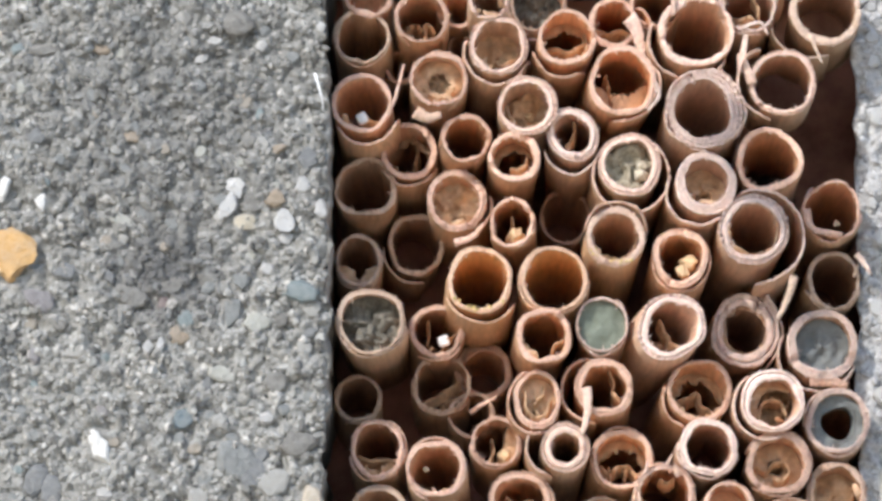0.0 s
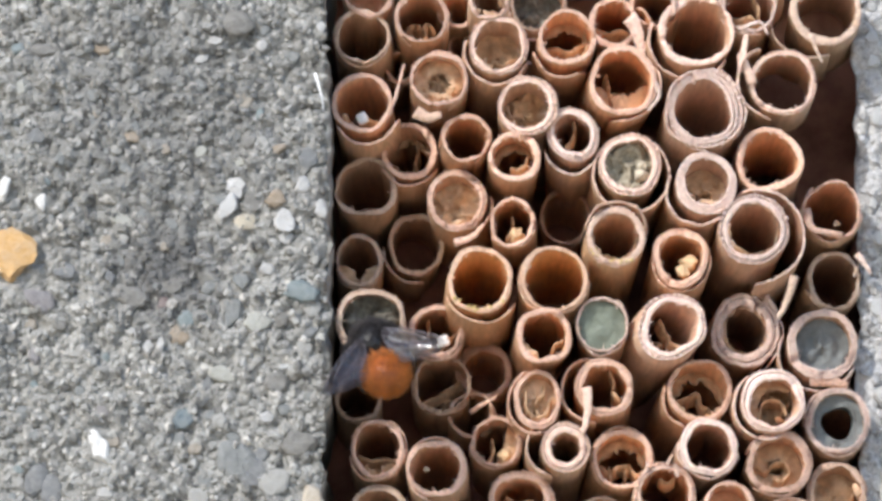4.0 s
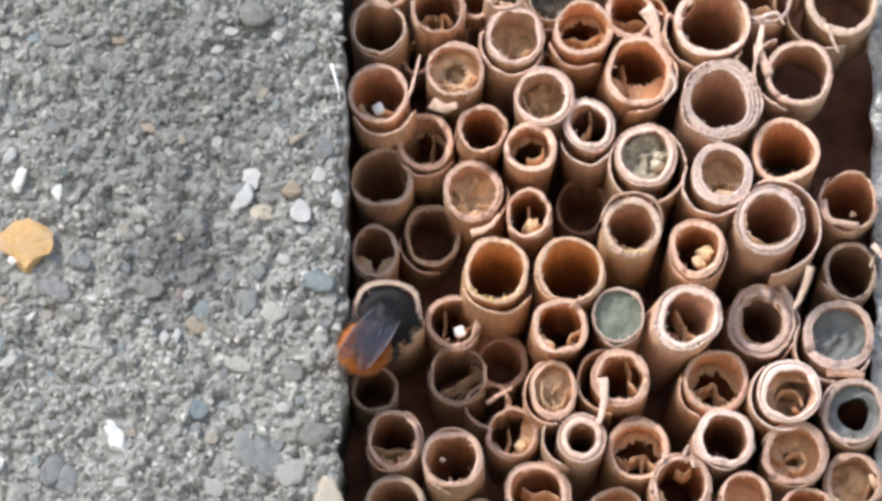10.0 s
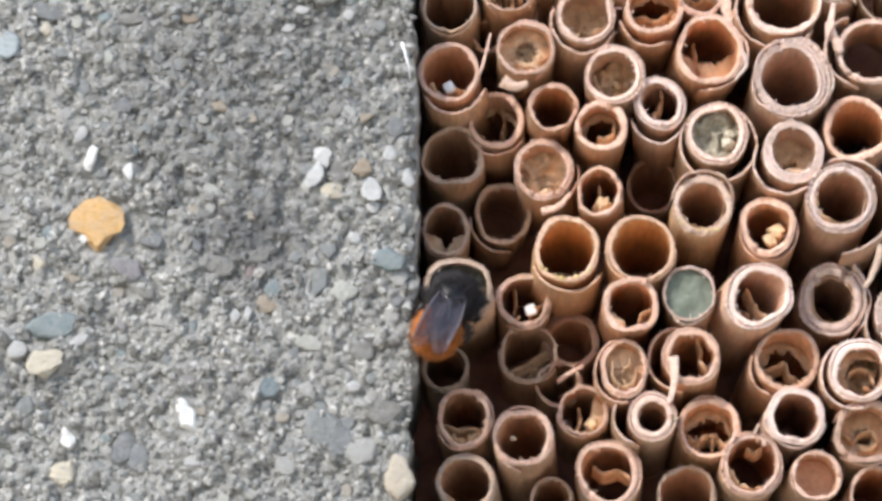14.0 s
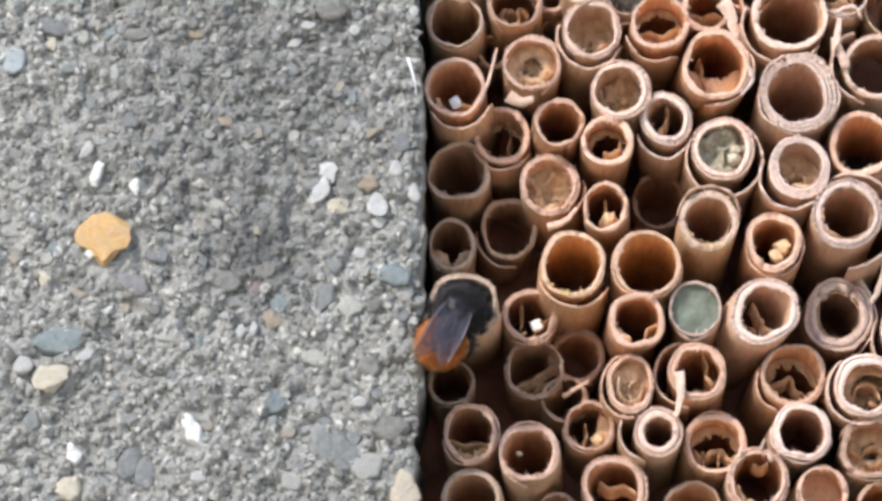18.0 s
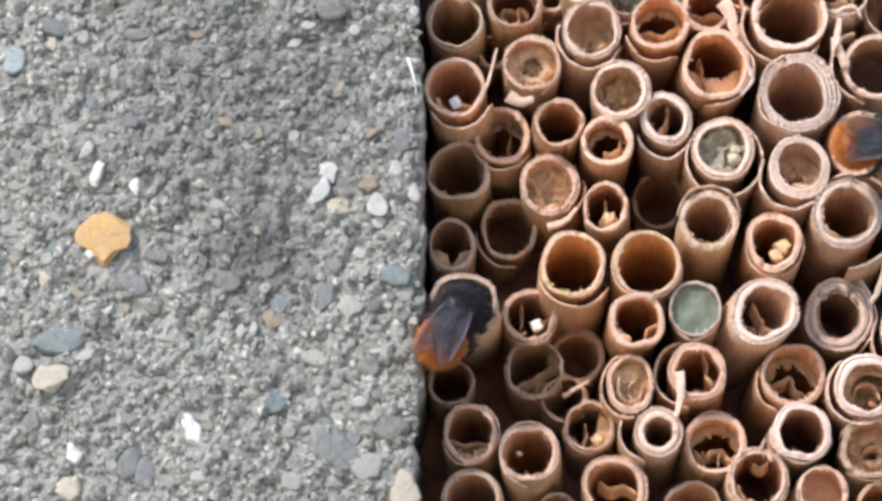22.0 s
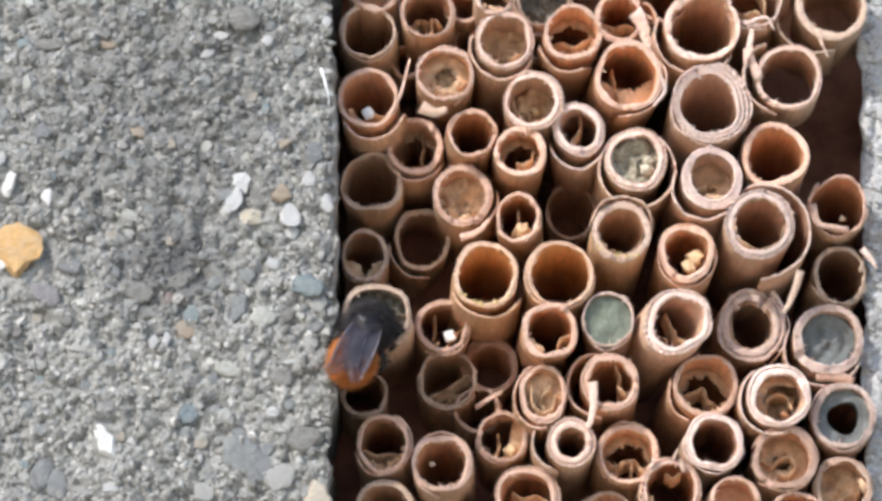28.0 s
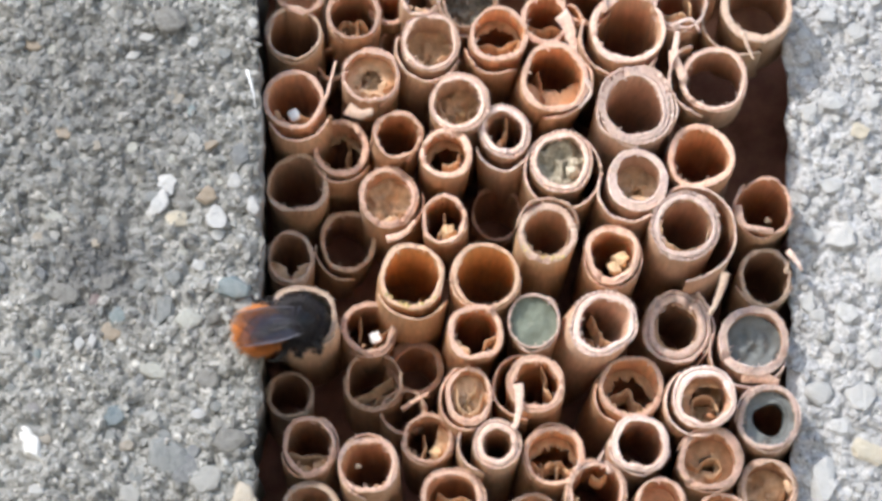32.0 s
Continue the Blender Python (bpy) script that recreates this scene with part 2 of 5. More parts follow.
bm_ico = bmesh.new()
bmesh.ops.create_icosphere(bm_ico, subdivisions=1, radius=1)
ICO_V, ICO_F = np.array([v.co[:] for v in bm_ico.verts]), [tuple(v.index for v in f.verts) for f in bm_ico.faces]
bm_ico.free()
GRAIN_V, GRAIN_F = ICO_V, ICO_F
bm_ico = bmesh.new()
bmesh.ops.create_icosphere(bm_ico, subdivisions=3, radius=1)
BALL_V, BALL_F = np.array([v.co[:] for v in bm_ico.verts]), [tuple(v.index for v in f.verts) for f in bm_ico.faces]
bm_ico.free()


def turn_any(rng):
    q = rng.normal(size=4)
    q /= np.linalg.norm(q)
    w, x, y, z = q
    return np.array([[1 - 2 * (y * y + z * z), 2 * (x * y - z * w), 2 * (x * z + y * w)], [2 * (x * y + z * w), 1 - 2 * (x * x + z * z), 2 * (y * z - x * w)],
                     [2 * (x * z - y * w), 2 * (y * z + x * w), 1 - 2 * (x * x + y * y)]])


def lumpy(rng, verts, amount):
    """Unit-ball points pushed in and out and cut by a few flat facets."""
    out = verts.copy()
    for _ in range(5):
        d = rng.normal(size=3)
        d /= np.linalg.norm(d)
        out *= (1 + amount * np.sin(3 * verts @ d + rng.uniform(0, 6.28)) * 0.35)[:, None]
    for _ in range(7):
        d = rng.normal(size=3)
        d /= np.linalg.norm(d)
        over = out @ d - rng.uniform(0.62, 0.85)
        out -= np.where(over > 0, over, 0)[:, None] * d * 0.85
    return out


# ---- the wall ----
Z_LOW, Z_HIGH = -200.0, 200.0
FINE_LOW, FINE_HIGH = -36.0, 34.0


def face_relief(x, z, seed):
    h = 0.9 * (value_noise(x / 9, z / 9, seed) - 0.5) + 0.7 * (value_noise(x / 2.2, z / 2.2, seed + 1) - 0.5)
    h += 1.05 * (value_noise(x / 1.0, z / 1.0, seed + 2) - 0.5) + 0.5 * (value_noise(x / 0.4, z / 0.4, seed + 3) - 0.5)
    return h


def edge_run(z, seed):
    """How far the broken edge of a block strays from its line."""
    return 0.8 * (value_noise(z / 12, z * 0 + 3, seed) - 0.5) + 0.9 * (value_noise(z / 2.5, z * 0 + 5, seed) - 0.5)


def block(name, edge, face, side, material, seed, wobble=1.0):
    """A concrete block with a rough front at y=face that turns back into the hole at x=edge. side: -1 for the block on the left."""
    step = 0.22
    zs = np.concatenate([np.linspace(Z_LOW, FINE_LOW, 12)[:-1], np.arange(FINE_LOW, FINE_HIGH, step), np.linspace(FINE_HIGH, Z_HIGH, 12)])
    far = edge + side * 180
    near = edge + side * (54 if side < 0 else 13)
    line = [(far, 90), (far, face)] + [(x, face) for x in np.linspace(far, near, 12)[1:-1]]
    line += [(x, face) for x in np.arange(near, edge - side * -0.01, -side * step)]
    fine_end = len(line)
    line += [(edge, face + d) for d in np.cumsum(np.full(18, 0.3))] + [(edge, 20), (edge, 45), (edge, 90)]
    line = np.array(line, float)
    X, Z = np.meshgrid(line[:, 0], zs, indexing="ij")
    Y = np.repeat(line[:, 1][:, None], len(zs), 1)
    away = np.abs(X - edge)
    front = np.zeros(len(line))
    front[2:fine_end] = 1
    h = face_relief(X, Z, seed)
    round_off = 0.55 * np.exp(-away / 0.45) * front[:, None]
    Y = Y - h * front[:, None] + round_off * (1 + 1.2 * (value_noise(Z / 1.7, Z * 0 + 9, seed + 7) - 0.3))
    run = edge_run(Z, seed + 11) * wobble
    X = X + run * np.exp(-away / 2.0)
    back = np.zeros(len(line))
    back[fine_end:] = 1
    X = X + side * 0.5 * face_relief(Y, Z, seed + 20) * back[:, None]
    if side > 0:
        X = X + 0.22 * (Y - face) * back[:, None]
    n, k = X.shape
    verts = np.stack([X, Y, Z], -1).reshape(-1, 3)
    faces = []
    for i in range(n - 1):
        for j in range(k - 1):
            q = (i * k + j, (i + 1) * k + j, (i + 1) * k + j + 1, i * k + j + 1)
            faces.append(q if side < 0 else q[::-1])
    faces.append(tuple(i * k for i in range(n))[::-side])
    faces.append(tuple(i * k + k - 1 for i in range(n))[::side])
    faces.append(tuple(j for j in range(k)) + tuple((n - 1) * k + j for j in reversed(range(k))))
    ob = new(name, mesh_from(name, verts, faces, [material]))
    return tagged(ob, kind="structure")


def grit(wall, x0, x1, face, count, seed, material, small=0.24, large=0.72, clear=()):
    """The sand and fine gravel that stand out of a block's face, too many to count."""
    rng = np.random.RandomState(seed)
    x = rng.uniform(x0, x1, count)
    z = rng.uniform(FINE_LOW, FINE_HIGH, count)
    size = small + (large - small) * rng.rand(count) ** 2.6
    free = np.ones(count, bool)
    for owner, sx, sz, sw, sh in set_stones:
        if owner == wall.name:
            free &= ((x - sx) / (sw * 0.55 + 0.1)) ** 2 + ((z - sz) / (sh * 0.55 + 0.1)) ** 2 > 1
    x, z, size = x[free], z[free], size[free]
    count = len(x)
    y = face - face_relief(x, z, seed_of[wall.name])
    shapes = [lumpy(rng, GRAIN_V, 0.5) for _ in range(40)]
    verts = np.zeros((count, len(GRAIN_V), 3))
    for i in range(count):
        v = shapes[i % 40] * (size[i] * np.array([1, rng.uniform(0.6, 0.95), rng.uniform(0.7, 1)]))
        verts[i] = v @ turn_any(rng).T + (x[i], y[i] + size[i] * 0.38, z[i])
    base = np.array(GRAIN_F)
    faces = (base[None] + np.arange(count)[:, None, None] * len(GRAIN_V)).reshape(-1, 3).tolist()
    ob = part("grit", mesh_from("grit", verts.reshape(-1, 3), faces, [material], smooth=False), wall, "fine sand and gravel set in the cement")
    return tagged(ob, kind="stuff")


stone_rng = np.random.RandomState(5)
set_stones = []
FACE_OF = {"wall_1": -4.6, "wall_2": 5.2}


def stone(wall, x, z, w, h, turn, kind, taper=0.0):
    """One pebble or chip set in a block's face: its place, width, height and turn."""
    if wall.name == "wall_1":
        x, z = x * 0.9943, z * 0.9943 - 0.37
    else:
        x, z = x * 1.0057, z * 1.0057 + 0.36
    v = BALL_V.copy()
    chip = kind in ("bone", "chalk", "cream", "ochre")
    for _ in range(9 if chip else 6):
        d = stone_rng.normal(size=3) * (1, 0.35, 1)
        d /= np.linalg.norm(d)
        over = v @ d - stone_rng.uniform(0.45 if chip else 0.62, 0.8 if chip else 0.92)
        v -= np.where(over > 0, over, 0)[:, None] * d * 0.95
    front = v @ np.array([0.1, -1, 0.1]) - 0.55
    v += np.where(front > 0, front, 0)[:, None] * np.array([0, 0.8, 0])
    v = v * (1 + 0.05 * np.sin(v[:, [1, 2, 0]] * 7 + stone_rng.uniform(0, 6, 3)))
    for k, amount in ((5, 0.07), (9, 0.06), (15, 0.04)):
        v = v * (1 + amount * np.sin(v[:, [2, 0, 1]] * k + stone_rng.uniform(0, 6, 3)) * (1, 0.4, 1))
    v += stone_rng.normal(size=v.shape) * (0.014, 0.006, 0.014)
    v = v / np.abs(v).max(0)
    v = v * (w * 0.53, min(w, h) * (0.2 if taper else 0.42 if kind == 'bone' else 0.24), h * 0.53)
    if taper:
        low = np.clip((v[:, 2] / (h * 0.5) + 0.42) / 0.5, 0, 1)
        v[:, 0] *= 1 - taper + taper * low * low * (3 - 2 * low)
        v[:, 2] += 0.06 * h * np.cos(v[:, 0] / w * 7) * low
    a = radians(turn)
    v = np.stack([v[:, 0] * math.cos(a) - v[:, 2] * math.sin(a), v[:, 1], v[:, 0] * math.sin(a) + v[:, 2] * math.cos(a)], -1)
    ob = part("stone", mesh_from("stone", v, BALL_F, [stone_mat(kind)], smooth=not chip), wall)
    around = np.array([(x + a * w * 0.4, z + b * h * 0.4) for a in (-1, 0, 1) for b in (-1, 0, 1)])
    y = FACE_OF[wall.name] - float(np.max(face_relief(around[:, 0], around[:, 1], seed_of[wall.name])))
    bare = 1.0 if kind in ('bone', 'ochre', 'white', 'cream', 'chalk', 'sand') else 0.5
    ob.location = (x * MM, (y + (0.06 if bare > 0.9 else 0.3)) * MM, z * MM)
    set_stones.append((wall.name, x, z, w * bare, h * bare))
    return ob


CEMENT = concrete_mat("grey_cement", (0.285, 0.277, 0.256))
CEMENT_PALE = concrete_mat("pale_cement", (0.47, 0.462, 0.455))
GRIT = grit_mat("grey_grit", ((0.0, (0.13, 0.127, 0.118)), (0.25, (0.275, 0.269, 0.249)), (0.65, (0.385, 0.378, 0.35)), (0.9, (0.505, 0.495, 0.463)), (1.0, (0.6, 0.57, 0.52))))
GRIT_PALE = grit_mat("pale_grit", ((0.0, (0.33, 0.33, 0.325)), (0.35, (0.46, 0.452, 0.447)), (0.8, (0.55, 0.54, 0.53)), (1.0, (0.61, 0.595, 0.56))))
seed_of = {"wall_1": 40, "wall_2": 70}
wall_1 = tagged(block("wall_1", -12.53, -4.6, -1, CEMENT, 40), "rough grey concrete block with exposed pebbles", "wall")
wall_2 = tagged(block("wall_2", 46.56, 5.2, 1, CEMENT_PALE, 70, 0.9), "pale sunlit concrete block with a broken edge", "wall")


def slab(name, x0, x1, y0, y1, z0, z1, material, label, category):
    v = [(x, y, z) for x in (x0, x1) for y in (y0, y1) for z in (z0, z1)]
    f = [(0, 1, 3, 2), (4, 6, 7, 5), (0, 4, 5, 1), (2, 3, 7, 6), (0, 2, 6, 4), (1, 5, 7, 3)]
    return tagged(new(name, mesh_from(name, v, f, [material], smooth=False)), label, category, kind="structure")


# unseen brown back, added close behind the reeds to lighten the dark gaps
BACK = 27.0
BACK_BROWN = plain_mat("gap_lifting_brown", (0.34, 0.165, 0.125), 0.9, 0.15, scale=300)

# what closes the hole above, below and behind the reeds
slab("wall_3", -14, 80, 6, 90, 33.5, 199, CEMENT, "plain concrete above the reeds", "wall")
slab("wall_4", -14, 80, 6, 90, -199, -36.5, CEMENT, "plain concrete below the reeds", "wall")
slab("wall_5", -14, 80, BACK, 90, -36.6, 33.6, BACK_BROWN, "plain brown back wall added behind the reeds to lift the dark gaps", "wall")
slab("ground", -90000, 90000, -90000, 90000, -260, -199.5, BOUNCE_GROUND, "unseen ground before the wall, kept pale to bounce light up", "ground")

# pebbles and chips set in the blocks
stone(wall_1, -46.7, -1.4, 7.3, 6.6, -6, 'ochre', taper=0.6)
stone(wall_1, -48.75, -2.6, 1.3, 1.15, 0, 'bone')
stone(wall_1, -23.33, 4.83, 1.9, 3.6, -25, 'chalk')
stone(wall_1, -22.5, 6.70, 2.6, 2.3, -10, 'chalk')
stone(wall_1, -21.77, 2.76, 2.85, 2.23, -15, 'cream')
stone(wall_1, -17.26, 3.01, 2.53, 2.38, -20, 'chalk')
stone(wall_1, -18.20, 5.45, 2.48, 2.23, 0, 'tan')
stone(wall_1, -20.86, 5.01, 2.11, 2.73, -10, 'drab')
stone(wall_1, -48.03, 6.51, 1.49, 2.98, -5, 'bone')
stone(wall_1, -43.86, 5.08, 1.49, 2.08, -10, 'bone')
stone(wall_1, -35.12, 3.01, 2.98, 1.49, -25, 'ashy')
stone(wall_1, -37.37, -22.03, 2.3, 4.5, 38, 'bone')
stone(wall_1, -51.94, -12.16, 6.3, 3.0, 8, 'teal')
stone(wall_1, -52.6, -16.2, 4.2, 3.6, 30, 'cream')
stone(wall_1, -49.15, -13.64, 2.48, 1.24, 25, 'white')
stone(wall_1, -50.46, -28.42, 3.35, 3.22, -10, 'cream')
stone(wall_1, -50.08, -24.73, 1.93, 3.12, 10, 'bone')
stone(wall_1, -44.19, -25.59, 2.48, 4.34, -25, 'slate')
stone(wall_1, -28.71, -9.62, 2.60, 1.98, -10, 'tan')
stone(wall_1, -20.28, -8.32, 3.84, 2.48, 8, 'ashy')
stone(wall_1, -22.94, -7.01, 1.86, 3.72, -5, 'grey')
stone(wall_1, -28.08, -18.83, 2.85, 2.11, 20, 'blue')
stone(wall_1, -25.89, -15.87, 1.61, 3.84, -15, 'slate')
stone(wall_1, -23.94, -13.89, 3.35, 1.98, -15, 'ashy')
stone(wall_1, -18.09, -14.88, 2.60, 2.60, -10, 'drab')
stone(wall_1, -15.48, -21.54, 4.09, 3.22, 15, 'drab')
stone(wall_1, -13.95, -28.6, 3.3, 5.4, 4, 'sand')
stone(wall_1, -22.15, -23.38, 4.59, 4.46, -20, 'grey')
stone(wall_1, -20.80, -24.73, 3.72, 3.10, 0, 'slate')
stone(wall_1, -18.22, -25.96, 4.09, 3.22, 10, 'pale')
stone(wall_1, -53.59, -5.21, 1.61, 1.61, 0, 'cream')
stone(wall_1, -44.03, -5.83, 4.09, 2.48, -25, 'mauve')
stone(wall_1, -30.47, -6.08, 1.36, 1.86, 0, 'rust')
stone(wall_1, -15.37, -4.96, 4.09, 2.73, -10, 'teal')
stone(wall_1, -15.18, 6.89, 1.61, 2.11, -20, 'white')
stone(wall_1, -13.13, 4.20, 1.49, 2.36, 0, 'white')
stone(wall_1, -22.48, 25.02, 3.97, 3.22, 0, 'drab')
stone(wall_1, -24.95, 23.00, 1.61, 1.12, 10, 'white')
stone(wall_1, -26.49, 21.10, 1.86, 0.99, 25, 'white')
stone(wall_1, -21.68, 16.31, 1.86, 1.74, 0, 'buff')
stone(wall_1, -33.92, 12.41, 1.98, 1.74, -20, 'tan')
stone(wall_1, -37.56, 22.24, 2.73, 1.36, 0, 'tan')
stone(wall_1, -53.39, 20.85, 1.49, 1.74, 0, 'cream')
stone(wall_1, -57.70, 18.83, 3.22, 3.72, -20, 'sky')
stone(wall_1, -49.18, 9.15, 1.24, 2.73, -40, 'white')
stone(wall_1, -51.01, 11.53, 1.98, 1.74, -10, 'pale')
stone(wall_1, -18.23, 10.90, 2.73, 1.12, 25, 'tan')
stone(wall_1, -33.98, 17.82, 1.49, 1.36, 0, 'pale')
stone(wall_1, -53.11, 23.00, 3.72, 2.11, -10, 'slate')
stone(wall_1, -19.85, 22.49, 1.36, 1.24, 0, 'white')
stone(wall_1, -13.27, 24.77, 1.12, 1.49, 0, 'white')
stone(wall_1, -24.08, 5.14, 2.48, 1.61, 0, 'grey')
stone(wall_1, -43.78, 22.11, 3.72, 1.61, 0, 'drab')
stone(wall_1, -31.54, 9.65, 1.49, 1.12, 0, 'pale')
stone(wall_1, -44.58, 12.35, 2.11, 1.86, 0, 'slate')
stone(wall_1, -14.51, 10.15, 2.48, 3.10, -20, 'slate')
stone(wall_1, -56.01, -14.75, 2.48, 2.11, 0, 'white')
stone(wall_1, -42.52, -26.76, 2.48, 3.72, -10, 'slate')
stone(wall_1, -26.94, -22.15, 1.86, 1.49, 0, 'buff')
stone(wall_1, -35.84, -21.41, 1.61, 1.36, 0, 'buff')
stone(wall_1, -51.48, 18.20, 1.86, 1.24, 0, 'grey')
stone(wall_1, -26.29, -27.37, 2.48, 2.48, 0, 'pale')
stone(wall_1, -36.70, -27.07, 2.11, 1.49, 0, 'white')
stone(wall_1, -49.87, -6.70, 2.48, 1.49, 0, 'buff')
stone(wall_1, -57.16, 5.14, 1.86, 1.49, 0, 'pale')
stone(wall_1, -41.29, -2.66, 2.73, 1.61, 0, 'slate')
stone(wall_1, -19.09, -2.35, 1.61, 1.36, 0, 'white')
stone(wall_1, -16.95, 1.08, 1.74, 1.49, 0, 'white')
stone(wall_1, -31.96, -11.04, 1.24, 1.61, 0, 'white')
stone(wall_1, -30.73, -10.79, 0.99, 1.74, -10, 'chalk')
stone(wall_1, -17.16, -17.84, 1.61, 1.36, 0, 'grey')
stone(wall_1, -24.21, -19.07, 1.86, 1.86, 0, 'pale')
stone(wall_1, -18.99, -18.77, 1.86, 1.36, 0, 'white')
stone(wall_1, -39.95, -11.66, 2.73, 1.61, 0, 'pale')
stone(wall_1, -33.86, -5.46, 3.72, 2.48, -20, 'drab')
stone(wall_1, -29.56, -4.22, 3.10, 2.11, 20, 'drab')
stone(wall_1, -15.04, -11.04, 2.11, 1.61, 0, 'pale')
stone(wall_1, -14.13, -6.70, 2.11, 2.11, 0, 'pale')
stone(wall_1, -41.83, -8.56, 1.86, 1.61, 0, 'drab')
stone(wall_2, 52.33, 1.23, 3.97, 3.47, -20, 'chalk')
stone(wall_2, 56.02, -1.98, 2.48, 3.97, -5, 'chalk')
stone(wall_2, 54.10, -16.37, 4.09, 2.98, -10, 'chalk')
stone(wall_2, 54.43, -22.60, 3.97, 3.10, -5, 'cream')
stone(wall_2, 49.68, -25.64, 3.47, 5.46, -10, 'chalk')
stone(wall_2, 49.20, -16.13, 3.22, 3.10, -20, 'white')
stone(wall_2, 54.27, 13.18, 2.11, 1.86, -15, 'cream')
stone(wall_2, 55.37, 19.54, 1.74, 1.61, 0, 'white')
stone(wall_2, 49.33, -7.37, 2.11, 1.86, 0, 'white')
stone(wall_2, 47.16, -2.23, 0.99, 1.86, -10, 'chalk')
stone(wall_2, 48.36, -5.99, 1.86, 2.48, 0, 'chalk')
stone(wall_2, 55.89, 16.74, 1.61, 1.86, 0, 'chalk')
stone(wall_2, 51.19, 16.74, 2.73, 2.11, 0, 'chalk')
stone(wall_2, 49.09, 1.55, 2.48, 1.86, 0, 'chalk')
stone(wall_2, 52.69, -7.25, 3.10, 2.48, 0, 'chalk')
stone(wall_2, 51.25, -19.74, 3.10, 2.48, 20, 'chalk')
stone(wall_2, 48.67, 15.47, 2.23, 2.48, 0, 'chalk')
stone(wall_2, 53.82, 24.39, 2.48, 2.23, -10, 'chalk')
stone(wall_2, 50.71, 26.31, 2.48, 1.86, 0, 'chalk')
stone(wall_2, 56.04, 7.23, 2.48, 2.48, 0, 'chalk')
stone(wall_2, 55.72, -12.26, 2.48, 2.23, 0, 'white')
stone(wall_2, 51.05, 7.23, 3.10, 1.86, 0, 'chalk')

def pebbles(wall, x0, x1, count, kinds, seed):
    """Smaller stones of the aggregate, each set where no other stands."""
    rng = np.random.RandomState(seed)
    made = 0
    while made < count:
        x, z = rng.uniform(x0, x1), rng.uniform(-34, 32)
        w = rng.uniform(0.8, 1.9)
        h = w * rng.uniform(0.6, 1.2)
        if all(o != wall.name or math.hypot(x - sx, z - sz) > 0.55 * (max(sw, sh) + w) for o, sx, sz, sw, sh in set_stones):
            stone(wall, x, z, w, h, rng.uniform(0, 180), kinds[rng.randint(len(kinds))])
            made += 1


pebbles(wall_1, -65, -13.4, 200, ("grey", "grey", "pale", "drab", "ashy", "pale", "grey", "grey", "drab", "pale", "mauve", "teal", "slate", "pale", "grey", "buff"), 61)
pebbles(wall_2, 47.5, 58, 28, ("chalk", "chalk", "white", "chalk", "pale"), 62)

grit(wall_1, -66.5, -12.8, -4.6, 24000, 8, GRIT, 0.2, 0.84)
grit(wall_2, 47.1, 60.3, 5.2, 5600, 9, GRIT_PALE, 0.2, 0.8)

# ---- reeds ----
reed_rng = np.random.RandomState(21)
AXIS_FALL = math.tan(radians(3))  # the reeds run a little downhill into the hole


def spun(radii, depths, phi, asp, lean, slots=None):
    """Rings from arrays of radius and depth along each ring."""
    rows = []
    for r, d in zip(radii, depths):
        rows.append(np.stack([r * np.cos(phi) + lean[0] * d, d + 0 * r, r * asp * np.sin(phi) + lean[1] * d], -1))
    return rows


def ribbon(rng, points, width, thick=0.07):
    """A thin bent strip along points, with thickness."""
    p = np.asarray(points, float)
    t = np.gradient(p, axis=0)
    t /= np.linalg.norm(t, axis=1)[:, None]
    side = np.cross(t, np.array([0.25, 1.0, 0.15]))
    side /= np.linalg.norm(side, axis=1)[:, None] + 1e-9
    nrm = np.cross(side, t)
    taper = np.linspace(1, 0.45, len(p))[:, None]
    w = width * taper * 0.5
    rows = [np.stack([a + b for a, b in ((p[i] + side[i] * w[i], nrm[i] * thick), (p[i] - side[i] * w[i], nrm[i] * thick),
                                         (p[i] - side[i] * w[i], -nrm[i] * thick), (p[i] + side[i] * w[i], -nrm[i] * thick))]) for i in range(len(p))]
    v, f = rings(rows)
    n = len(p)
    return v, f + [(3, 2, 1, 0), (4 * n - 4, 4 * n - 3, 4 * n - 2, 4 * n - 1)]


def disc(rng, radius, asp, relief, grain, hole=0.0):
    """A lumpy disc with a back, its face towards -y."""
    phi = np.linspace(0, 2 * math.pi, 40, endpoint=False)
    rim = 1 + 0.02 * wave(rng, phi, (3, 5, 8))
    seed = rng.randint(1000)
    rows = []
    for f in np.linspace(1, hole if hole else 0.004, 14):
        r = radius * f * (rim if f > 0.7 else 1 + (0 if not hole else 0.09 * wave(np.random.RandomState(seed), phi, (1, 2, 3))))
        x, z = r * np.cos(phi), r * asp * np.sin(phi)
        y = relief * (value_noise(x / grain + 50, z / grain + 50, seed) - 0.5) + relief * 0.5 * (value_noise(x / grain * 2.7 + 50, z / grain * 2.7 + 50, seed + 1) - 0.5)
        rows.append(np.stack([x, y, z], -1))
    if hole:
        for d in (0.5, 1.2, 2.5):
            q = rows[13].copy()
            q[:, 1] += d
            rows.append(q)
    v, f = rings(rows)
    n = len(v)
    if not hole:
        f.append(tuple(range(n - 40, n))[::-1])
    return v, f


